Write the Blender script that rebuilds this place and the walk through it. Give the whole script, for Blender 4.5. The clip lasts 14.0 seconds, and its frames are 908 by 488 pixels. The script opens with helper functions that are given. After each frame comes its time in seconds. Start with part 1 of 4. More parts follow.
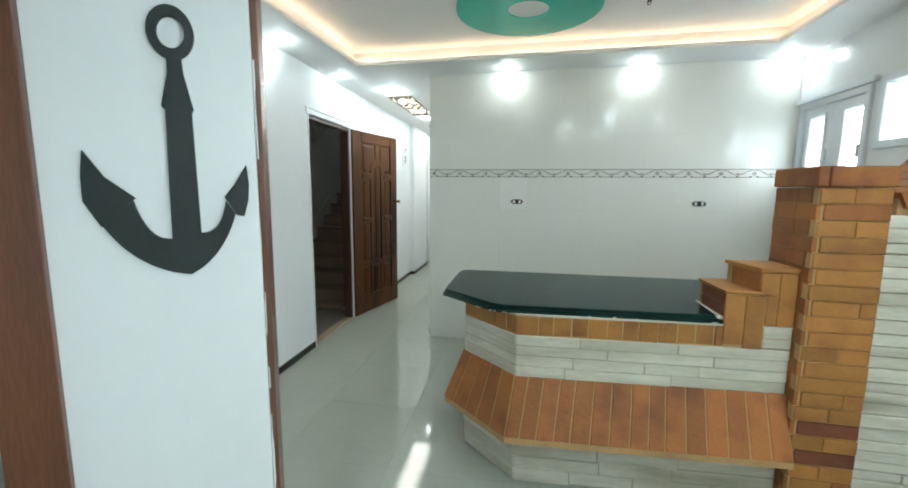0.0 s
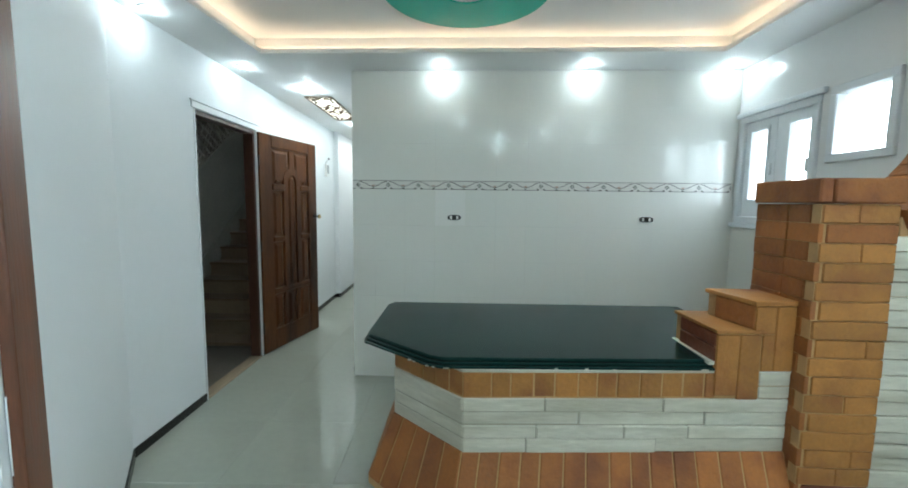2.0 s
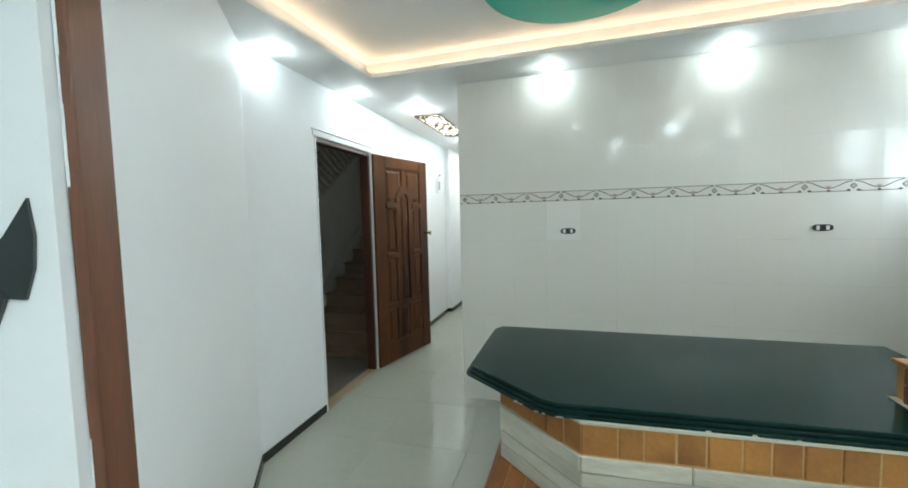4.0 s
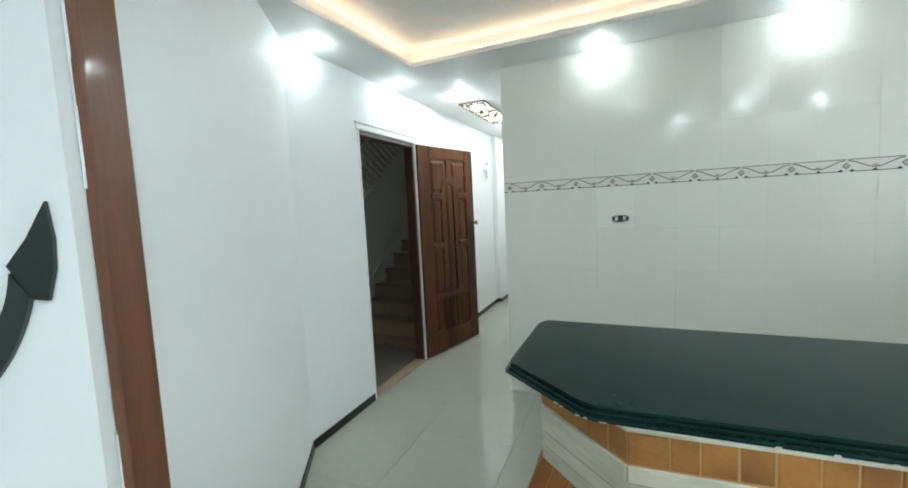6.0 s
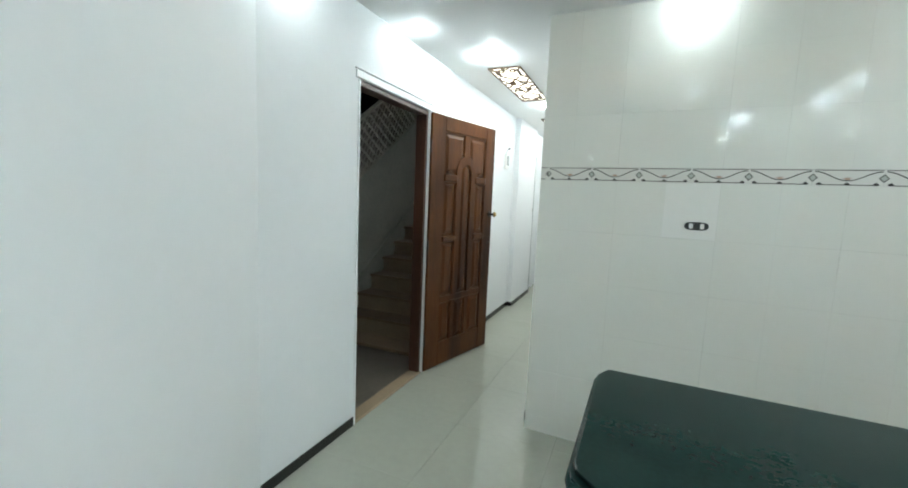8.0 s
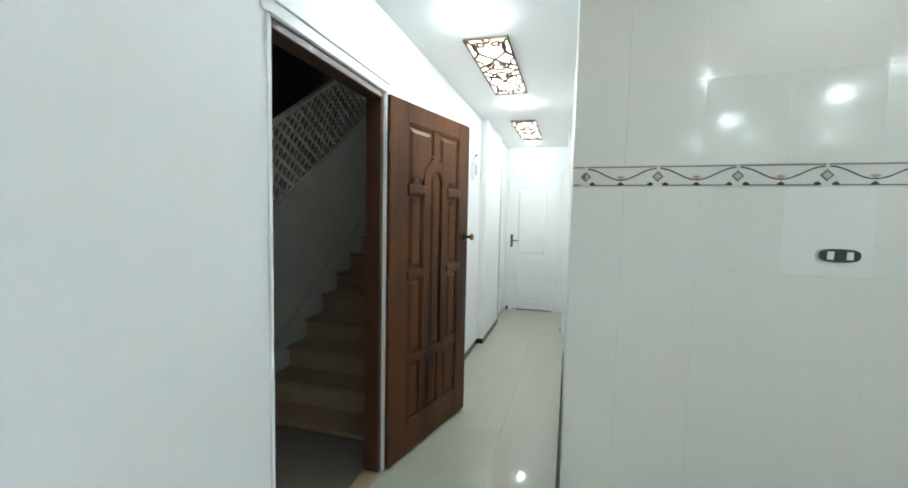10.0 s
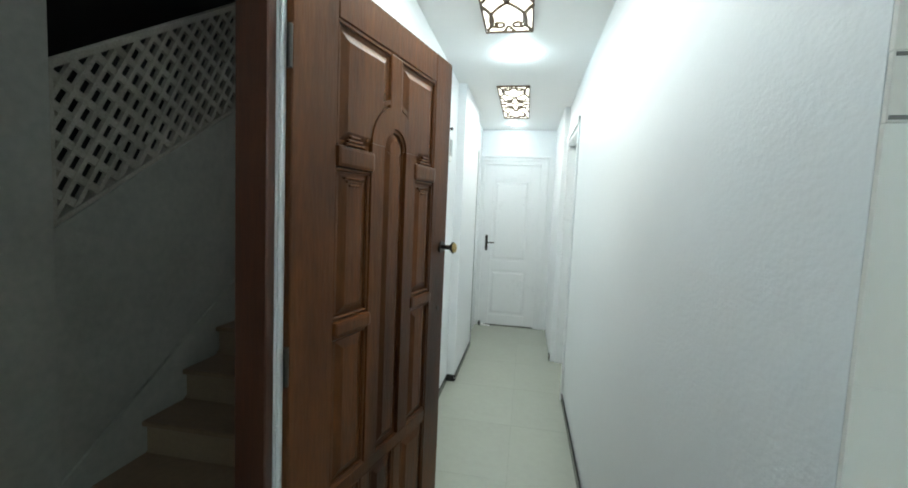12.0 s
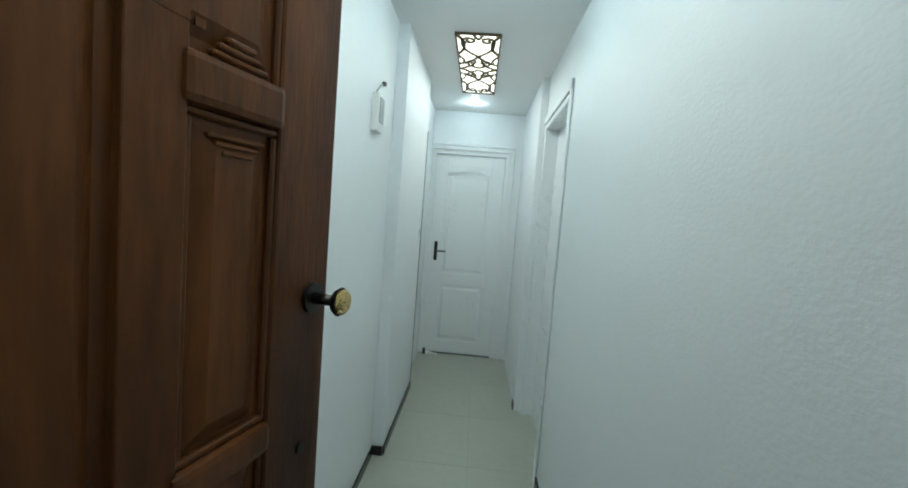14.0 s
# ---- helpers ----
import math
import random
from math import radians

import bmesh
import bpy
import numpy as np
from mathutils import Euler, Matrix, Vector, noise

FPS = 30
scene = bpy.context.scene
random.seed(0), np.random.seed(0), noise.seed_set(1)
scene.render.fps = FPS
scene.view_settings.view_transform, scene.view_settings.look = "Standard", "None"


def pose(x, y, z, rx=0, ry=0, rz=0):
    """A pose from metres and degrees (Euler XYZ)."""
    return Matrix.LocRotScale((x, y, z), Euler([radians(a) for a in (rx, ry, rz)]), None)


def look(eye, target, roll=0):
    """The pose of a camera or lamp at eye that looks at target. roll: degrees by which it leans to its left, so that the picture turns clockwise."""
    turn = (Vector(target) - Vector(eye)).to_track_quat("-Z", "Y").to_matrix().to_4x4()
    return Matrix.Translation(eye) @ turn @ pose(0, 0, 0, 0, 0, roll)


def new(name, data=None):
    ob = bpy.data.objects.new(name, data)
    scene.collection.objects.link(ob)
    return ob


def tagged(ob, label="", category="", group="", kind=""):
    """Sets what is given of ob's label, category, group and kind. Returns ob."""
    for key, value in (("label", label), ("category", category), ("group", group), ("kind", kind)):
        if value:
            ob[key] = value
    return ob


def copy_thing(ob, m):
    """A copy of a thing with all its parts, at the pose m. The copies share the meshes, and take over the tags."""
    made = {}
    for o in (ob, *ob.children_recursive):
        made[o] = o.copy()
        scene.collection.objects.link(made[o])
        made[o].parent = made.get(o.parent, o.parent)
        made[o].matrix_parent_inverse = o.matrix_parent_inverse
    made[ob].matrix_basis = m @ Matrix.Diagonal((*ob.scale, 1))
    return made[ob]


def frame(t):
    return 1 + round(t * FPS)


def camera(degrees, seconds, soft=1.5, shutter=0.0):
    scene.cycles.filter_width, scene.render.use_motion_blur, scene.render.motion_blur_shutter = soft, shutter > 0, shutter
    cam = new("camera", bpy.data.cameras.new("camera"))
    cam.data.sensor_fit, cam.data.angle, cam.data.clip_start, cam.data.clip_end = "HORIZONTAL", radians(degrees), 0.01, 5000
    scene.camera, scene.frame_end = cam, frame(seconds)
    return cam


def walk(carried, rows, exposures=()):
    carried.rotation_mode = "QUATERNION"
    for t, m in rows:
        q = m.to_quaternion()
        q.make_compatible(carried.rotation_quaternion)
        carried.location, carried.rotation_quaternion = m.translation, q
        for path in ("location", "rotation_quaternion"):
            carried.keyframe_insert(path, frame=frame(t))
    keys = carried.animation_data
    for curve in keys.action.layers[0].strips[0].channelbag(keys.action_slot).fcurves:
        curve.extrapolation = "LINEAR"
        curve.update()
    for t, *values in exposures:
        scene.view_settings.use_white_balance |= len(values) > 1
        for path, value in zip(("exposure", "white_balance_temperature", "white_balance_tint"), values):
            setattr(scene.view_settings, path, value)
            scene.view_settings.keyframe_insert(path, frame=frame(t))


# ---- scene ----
cam = camera(95.3, 14.0, 1.8)
PATH = [
    (0, (0.277, 0.267, 1.44), (-0.131, 2.208, 1.178), 0.5),
    (0.5, (0.26, 0.442, 1.424), (-0.096, 2.394, 1.175), 1.5),
    (1, (0.229, 0.618, 1.445), (0.171, 2.609, 1.264), 2.9),
    (1.5, (0.217, 0.708, 1.444), (0.193, 2.7, 1.268), 1.4),
    (2, (0.208, 0.77, 1.446), (0.117, 2.758, 1.251), 0.7),
    (2.5, (0.209, 0.849, 1.452), (-0.025, 2.831, 1.317), 1.3),
    (3, (0.206, 0.936, 1.461), (-0.228, 2.879, 1.277), 0.2),
    (3.5, (0.195, 0.962, 1.459), (-0.386, 2.868, 1.29), -0.6),
    (3.7, (0.199, 0.963, 1.461), (-0.404, 2.865, 1.32), -0.9),
    (5.8, (0.248, 1.045, 1.471), (-0.573, 2.862, 1.311), -2.6),
    (6, (0.242, 1.052, 1.468), (-0.618, 2.849, 1.289), -2.8),
    (6.5, (0.207, 1.108, 1.449), (-0.722, 2.862, 1.206), -2.6),
    (7, (0.112, 1.246, 1.436), (-0.828, 2.990, 1.172), 0.6),
    (7.2, (0.052, 1.338, 1.432), (-0.858, 3.100, 1.180), 1.5),
    (9.3, (-0.444, 2.132, 1.424), (-1.278, 3.939, 1.233), 3.5),
    (9.5, (-0.528, 2.234, 1.414), (-1.295, 4.074, 1.257), 2.9),
    (10, (-0.69, 2.46, 1.437), (-1.318, 4.353, 1.297), 1.2),
    (10.5, (-0.8, 2.674, 1.422), (-1.429, 4.566, 1.258), 0.7),
    (11, (-0.891, 2.99, 1.44), (-1.504, 4.886, 1.268), 0.8),
    (11.5, (-0.971, 3.238, 1.433), (-1.521, 5.152, 1.25), 2.3),
    (12, (-1.104, 3.553, 1.439), (-1.539, 5.499, 1.282), 2.5),
    (12.5, (-1.159, 3.755, 1.432), (-1.506, 5.713, 1.225), 0.9),
    (13, (-1.184, 4.066, 1.439), (-1.584, 6.025, 1.383), 1.0),
    (13.5, (-1.19, 4.293, 1.447), (-1.531, 6.263, 1.392), 2.7),
    (14, (-1.236, 4.600, 1.447), (-1.441, 6.584, 1.305), 4.5),
]
EXPOSURES = [(0, 0.66, 6250, 4), (1, 0.46, 6080, 3), (2, 0.40, 5900, 2), (2.6, 0.40, 5900, 2), (3.5, 0.58, 6300, 5), (7, 0.74, 6220, 5), (10, 0.84, 6250, 7), (11.5, 0.84, 6150, 5), (12, 0.62, 6080, 3), (12.5, 0.46, 6020, 1), (13, 0.26, 5940, -1.5), (14, -0.08, 5730, -5)]
walk(cam, [(t, look(eye, target, roll)) for t, eye, target, roll in PATH], EXPOSURES)

# ---------------------------------------------------------------- world and lights
world = bpy.data.worlds.new("world")
scene.world = world
world.use_nodes = True
wn = world.node_tree
sky = wn.nodes.new("ShaderNodeTexSky")
sky.sky_type = "NISHITA"
sky.sun_disc = False
sky.sun_elevation = radians(50)
sky.sun_rotation = radians(200)
wn.links.new(sky.outputs[0], wn.nodes["Background"].inputs[0])
wn.nodes["Background"].inputs[1].default_value = 0.15

sun_data = bpy.data.lights.new("sun", "SUN")
sun_data.energy, sun_data.angle, sun_data.color = 2.5, radians(0.5), (1, 0.95, 0.88)
sun = new("sun", sun_data)
# added fill light, set in a made-up opening of the front room's right wall
day_data = bpy.data.lights.new("daylight", "AREA")
day_data.shape, day_data.size, day_data.size_y = "RECTANGLE", 2.1, 1.1
day_data.energy, day_data.color = 80, (0.87, 0.98, 1.0)
daylight = new("daylight", day_data)
daylight.matrix_world = look((2.50, 0.75, 1.5), (0, 0.75, 1.4))
sun.matrix_world = look((-4, -9, 12), (0, 0, 0))

# the windows' own daylight, one lamp in each opening
for y, z, w, h, power in ((3.685, 1.74, 0.50, 0.48, 1.4), (3.065, 1.92, 0.30, 0.31, 1.2)):
    data = bpy.data.lights.new("window_light", "AREA")
    data.shape, data.size, data.size_y, data.energy, data.color = "RECTANGLE", h, w, power, (0.80, 0.92, 1.0)
    new("window_light", data).matrix_world = look((2.20, y, z), (1.2, y, z))

SPOT_POWER, HALL_POWER, FRONT_POWER, PANEL_POWER = 1.05, (5.0, 4.0, 2.2), 5.2, 6.0
COOL = (0.87, 0.98, 1.0)

# ---------------------------------------------------------------- measures
CEIL = 2.47                              # soffit and corridor ceiling
TRAY = 2.60                              # raised middle of the ceiling
TILE_Y = 4.085                           # face of the tiled wall
RIGHT_X = 2.21                           # face of the window wall
COR = pose(-1.67, 2.87, 0, 0, 0, 2.8)    # corridor: x across from the left wall, y along it
COR_W = 0.95
E_DIR = Vector((0.572, -0.820, 0))       # the splayed wall runs this way from the corner
E_NOR = Vector((0.820, 0.572, 0))
CORNER = Vector((-1.665, 2.87, 0))


# ---------------------------------------------------------------- materials
def links(nt, *pairs):
    for a, b in pairs:
        nt.links.new(a, b)


def material(name, base, rough=0.5, metal=0.0, vary=0.08, scale=6.0, bump=0.0, bump_scale=60.0, coat=0.0, rand=0.0,
             stretch=(1, 1, 1), stain=None, stain_amount=0.0, spec=0.5):
    """A surface with variation at two scales, fine relief and, on repeats, a change from piece to piece."""
    m = bpy.data.materials.new(name)
    m.use_nodes = True
    nt = m.node_tree
    n = nt.nodes
    b = n["Principled BSDF"]
    b.inputs["Roughness"].default_value = rough
    b.inputs["Metallic"].default_value = metal
    b.inputs["Coat Weight"].default_value = coat
    b.inputs["Coat Roughness"].default_value = 0.08
    b.inputs["Specular IOR Level"].default_value = spec
    tc = n.new("ShaderNodeTexCoord")
    mp = n.new("ShaderNodeMapping")
    mp.inputs["Scale"].default_value = stretch
    nt.links.new(tc.outputs["Object"], mp.inputs[0])
    big, fine = n.new("ShaderNodeTexNoise"), n.new("ShaderNodeTexNoise")
    for node, s, d in ((big, scale, 5), (fine, scale * 9, 6)):
        node.inputs["Scale"].default_value = s
        node.inputs["Detail"].default_value = d
        nt.links.new(mp.outputs[0], node.inputs["Vector"])
    add = n.new("ShaderNodeMath")
    add.operation = "ADD"
    links(nt, (big.outputs[0], add.inputs[0]), (fine.outputs[0], add.inputs[1]))
    value = add.outputs[0]
    if rand:
        info = n.new("ShaderNodeObjectInfo")
        mul = n.new("ShaderNodeMath")
        mul.operation = "MULTIPLY_ADD"
        mul.inputs[1].default_value = rand
        links(nt, (info.outputs["Random"], mul.inputs[0]), (value, mul.inputs[2]))
        value = mul.outputs[0]
    rng = n.new("ShaderNodeMapRange")
    rng.inputs[1].default_value, rng.inputs[2].default_value = 0.6, 1.4 + rand
    rng.inputs[3].default_value, rng.inputs[4].default_value = 1 - vary, 1 + vary
    nt.links.new(value, rng.inputs[0])
    col = n.new("ShaderNodeVectorMath")
    col.operation = "SCALE"
    col.inputs[0].default_value = base
    nt.links.new(rng.outputs[0], col.inputs["Scale"])
    out = col.outputs[0]
    if stain:
        sn = n.new("ShaderNodeTexNoise")
        sn.inputs["Scale"].default_value = scale * 0.55
        sn.inputs["Detail"].default_value = 8
        nt.links.new(mp.outputs[0], sn.inputs["Vector"])
        sr = n.new("ShaderNodeMapRange")
        sr.inputs[1].default_value, sr.inputs[2].default_value = 0.48, 0.68
        sr.inputs[4].default_value = stain_amount
        nt.links.new(sn.outputs[0], sr.inputs[0])
        mix = n.new("ShaderNodeMix")
        mix.data_type = "RGBA"
        mix.inputs[7].default_value = (*stain, 1)
        links(nt, (sr.outputs[0], mix.inputs[0]), (out, mix.inputs[6]))
        out = mix.outputs[2]
    nt.links.new(out, b.inputs["Base Color"])
    rr = n.new("ShaderNodeMapRange")
    rr.inputs[1].default_value, rr.inputs[2].default_value = 0.6, 1.4
    rr.inputs[3].default_value, rr.inputs[4].default_value = rough * 0.85, min(1, rough * 1.15)
    links(nt, (add.outputs[0], rr.inputs[0]), (rr.outputs[0], b.inputs["Roughness"]))
    if bump:
        bn = n.new("ShaderNodeTexNoise")
        bn.inputs["Scale"].default_value = bump_scale
        bn.inputs["Detail"].default_value = 6
        nt.links.new(mp.outputs[0], bn.inputs["Vector"])
        bp = n.new("ShaderNodeBump")
        bp.inputs["Strength"].default_value = bump
        bp.inputs["Distance"].default_value = 0.01
        links(nt, (bn.outputs[0], bp.inputs["Height"]), (bp.outputs[0], b.inputs["Normal"]))
    return m


def glow(name, colour, strength):
    m = bpy.data.materials.new(name)
    m.use_nodes = True
    b = m.node_tree.nodes["Principled BSDF"]
    b.inputs["Base Color"].default_value = (0.8, 0.8, 0.8, 1)
    b.inputs["Emission Color"].default_value = (*colour, 1)
    b.inputs["Emission Strength"].default_value = strength
    return m


def glass(name):
    m = bpy.data.materials.new(name)
    m.use_nodes = True
    b = m.node_tree.nodes["Principled BSDF"]
    b.inputs["Base Color"].default_value = (0.95, 0.98, 1, 1)
    b.inputs["Roughness"].default_value = 0.02
    b.inputs["Transmission Weight"].default_value = 1
    b.inputs["IOR"].default_value = 1.45
    return m


PAINT = material("white_wall_paint", (0.79, 0.81, 0.825), 0.55, vary=0.015, scale=2.0, bump=0.05, bump_scale=35)
ROUGH_PAINT = material("rough_white_paint", (0.77, 0.80, 0.81), 0.5, vary=0.02, scale=2.0, bump=0.11, bump_scale=75, stretch=(1, 1, 1.5))
CEILING = material("ceiling_paint", (0.80, 0.80, 0.79), 0.6, vary=0.015, scale=1.5)
GLAZE = material("glazed_wall_tile", (0.74, 0.74, 0.695), 0.125, vary=0.015, scale=3.0, rand=0.15, bump=0.01, bump_scale=8)
GROUT = material("grout", (0.78, 0.78, 0.74), 0.6, vary=0.03, scale=20)
FLOOR_TILE = material("polished_floor_tile", (0.375, 0.39, 0.335), 0.07, vary=0.06, scale=2.5, rand=0.3, bump=0.006, bump_scale=6)
FLOOR_GROUT = material("floor_grout", (0.24, 0.25, 0.21), 0.8, vary=0.1, scale=20)
SKIRT = material("black_skirting_tile", (0.018, 0.017, 0.017), 0.22, vary=0.3, scale=12)
TRIM_WOOD = material("red_brown_varnished_wood", (0.125, 0.043, 0.018), 0.36, vary=0.35, scale=3, stretch=(6, 6, 0.6), bump=0.06, bump_scale=30, coat=0.3)
DOOR_WOOD = material("dark_walnut_door_wood", (0.094, 0.032, 0.008), 0.32, vary=0.45, scale=1.6, stretch=(4.5, 4.5, 0.7), bump=0.12, bump_scale=26, coat=0.0, stain=(0.024, 0.007, 0.0025), stain_amount=0.9, spec=0.18)
JAMB_WOOD = material("dark_red_jamb_wood", (0.055, 0.019, 0.009), 0.38, vary=0.4, scale=3, stretch=(7, 7, 0.5), bump=0.05, bump_scale=30, coat=0.25)
ANCHOR = material("black_green_board", (0.016, 0.024, 0.024), 0.42, vary=0.25, scale=9)
BRICK = material("orange_clay_brick", (0.33, 0.115, 0.024), 0.62, vary=0.38, scale=9, rand=0.8, bump=0.4, bump_scale=55, stain=(0.15, 0.042, 0.014), stain_amount=0.75)
BRICK_PALE = material("pale_clay_brick", (0.37, 0.160, 0.034), 0.65, vary=0.34, scale=9, rand=0.8, bump=0.35, bump_scale=55, stain=(0.21, 0.07, 0.02), stain_amount=0.7)
BRICK_DARK = material("red_brown_brick", (0.17, 0.045, 0.016), 0.55, vary=0.35, scale=9, rand=0.6, bump=0.35, bump_scale=55, stain=(0.08, 0.02, 0.008), stain_amount=0.6)
MORTAR = material("sandy_mortar", (0.46, 0.28, 0.12), 0.85, vary=0.2, scale=25, bump=0.3, bump_scale=70)
STONE = material("white_split_stone", (0.60, 0.57, 0.475), 0.75, vary=0.22, scale=7, rand=0.5, bump=0.8, bump_scale=24, stretch=(0.35, 0.35, 1.6), stain=(0.34, 0.30, 0.21), stain_amount=0.75)
STONE_JOINT = material("stone_joint", (0.36, 0.335, 0.27), 0.9, vary=0.15, scale=20)
GRANITE = material("dark_green_granite", (0.0065, 0.022, 0.0195), 0.20, vary=0.25, scale=9, stain=(0.016, 0.036, 0.032), stain_amount=0.35, spec=0.11)
WHITE_GLOSS = material("white_gloss_paint", (0.78, 0.80, 0.81), 0.3, vary=0.015, scale=3)
WINDOW_PAINT = material("white_window_paint", (0.74, 0.77, 0.80), 0.35, vary=0.02, scale=3)
TEAL = material("teal_ceiling_paint", (0.0, 0.45, 0.335), 0.5, vary=0.05, scale=5)
MOTIF_GREY = material("grey_tile_print", (0.17, 0.165, 0.155), 0.2, vary=0.12, scale=20)
MOTIF_DARK = material("dark_tile_print", (0.05, 0.047, 0.043), 0.2, vary=0.2, scale=20)
MOTIF_PALE = material("pale_grey_tile_print", (0.44, 0.46, 0.42), 0.2, vary=0.1, scale=20)
MOTIF_PINK = material("pale_pink_tile_print", (0.47, 0.31, 0.24), 0.2, vary=0.1, scale=20)
GLOSS_WALL = material("glossy_white_wall", (0.78, 0.79, 0.79), 0.14, vary=0.015, scale=2.0, bump=0.01, bump_scale=8)
BORDER_TILE = material("border_tile_glaze", (0.70, 0.69, 0.65), 0.10, vary=0.03, scale=5, rand=0.2)
BLACK_PLASTIC = material("black_plastic", (0.025, 0.026, 0.026), 0.3, vary=0.1, scale=10)
WHITE_PLASTIC = material("white_plastic", (0.78, 0.78, 0.76), 0.35, vary=0.02, scale=10)
GREY_PLASTIC = material("grey_plastic", (0.30, 0.32, 0.32), 0.4, vary=0.06, scale=10)
BRASS = material("worn_brass", (0.55, 0.40, 0.17), 0.28, metal=1, vary=0.15, scale=20)
DARK_METAL = material("dark_metal", (0.06, 0.055, 0.05), 0.35, metal=1, vary=0.2, scale=20)
STEEL = material("brushed_steel", (0.55, 0.55, 0.54), 0.3, metal=1, vary=0.06, scale=20)
SCROLL = material("brown_fretwork", (0.10, 0.062, 0.03), 0.5, vary=0.15, scale=20)
CONCRETE = material("grey_stair_plaster", (0.42, 0.42, 0.36), 0.85, vary=0.15, scale=3, bump=0.2, bump_scale=30)
LATTICE = material("grey_breeze_block", (0.42, 0.39, 0.32), 0.85, vary=0.25, scale=12, bump=0.2, bump_scale=50)
STAIR_STONE = material("beige_stair_stone", (0.31, 0.235, 0.15), 0.5, vary=0.15, scale=5)
STAIR_TREAD = material("brown_stair_tread", (0.24, 0.165, 0.10), 0.5, vary=0.25, scale=5)
STAIR_FLOOR = material("grey_brown_stair_floor", (0.15, 0.13, 0.105), 0.4, vary=0.25, scale=4, bump=0.05, bump_scale=40)
# near-black colour paints in the shade of the unlit stairwell
SHADE_PLASTER = material("shade_painted_stair_plaster", (0.03, 0.029, 0.027), 0.9, vary=0.15, scale=3)
LAMP_FACE = glow("lamp_face", (0.93, 0.98, 1.0), 30)
PANEL_FACE = glow("panel_face", (1.0, 0.93, 0.76), 2.2)
STRIP_FACE = glow("strip_face", (1.0, 0.70, 0.45), 4.8)
PANE = glass("window_glass")
OUTSIDE = glow("bright_daylight_haze", (0.93, 0.97, 1.0), 12.0)


# ---------------------------------------------------------------- mesh helpers
def mesh_object(name, bm, mat, smooth=False):
    me = bpy.data.meshes.new(name)
    bmesh.ops.recalc_face_normals(bm, faces=bm.faces)
    if smooth:
        for f in bm.faces:
            f.smooth = True
    bm.to_mesh(me)
    bm.free()
    me.materials.append(mat)
    return new(name, me)


def part(name, bm, mat, parent, label="", smooth=False):
    ob = mesh_object(name, bm, mat, smooth)
    ob.parent = parent
    return tagged(ob, label)


def structure(name, bm, mat, label, smooth=False):
    return tagged(mesh_object(name, bm, mat, smooth), label, name.split("_")[0], kind="structure")


def thing(name, label, category, group="", at=None, kind=""):
    ob = new(name)
    ob.empty_display_size = 0.05
    if at is not None:
        ob.matrix_world = at
    return tagged(ob, label, category, group, kind)


def box(x0, x1, y0, y1, z0, z1, bevel=0.0, m=None, bm=None, seg=1):
    one = bmesh.new()
    bmesh.ops.create_cube(one, size=1.0)
    bmesh.ops.transform(one, matrix=Matrix.Translation(((x0 + x1) / 2, (y0 + y1) / 2, (z0 + z1) / 2)) @ Matrix.Diagonal((x1 - x0, y1 - y0, z1 - z0, 1)), verts=one.verts)
    if bevel:
        bmesh.ops.bevel(one, geom=list(one.edges), offset=bevel, segments=seg, affect="EDGES", profile=0.6)
    return joined(one, m, bm)


def joined(one, m=None, bm=None):
    if m is not None:
        bmesh.ops.transform(one, matrix=m, verts=one.verts)
    if bm is None:
        return one
    me = bpy.data.meshes.new("scrap")
    one.to_mesh(me)
    one.free()
    bm.from_mesh(me)
    bpy.data.meshes.remove(me)
    return bm


def prism(points, z0, z1, bevel=0.0, m=None, bm=None):
    """A flat outline drawn up from z0 to z1."""
    one = bmesh.new()
    low = [one.verts.new((p[0], p[1], z0)) for p in points]
    face = one.faces.new(low)
    top = bmesh.ops.extrude_face_region(one, geom=[face])
    bmesh.ops.translate(one, vec=(0, 0, z1 - z0), verts=[v for v in top["geom"] if isinstance(v, bmesh.types.BMVert)])
    bmesh.ops.recalc_face_normals(one, faces=one.faces)
    if bevel:
        bmesh.ops.bevel(one, geom=list(one.edges), offset=bevel, segments=2, affect="EDGES", profile=0.6)
    return joined(one, m, bm)


def cylinder(r0, r1, z0, z1, seg=24, m=None, bm=None, bevel=0.0):
    one = bmesh.new()
    bmesh.ops.create_cone(one, cap_ends=True, segments=seg, radius1=r0, radius2=r1, depth=z1 - z0)
    bmesh.ops.translate(one, vec=(0, 0, (z0 + z1) / 2), verts=one.verts)
    if bevel:
        bmesh.ops.bevel(one, geom=[e for e in one.edges if abs(e.verts[0].co.z - e.verts[1].co.z) < 1e-6], offset=bevel, segments=2, affect="EDGES")
    return joined(one, m, bm)


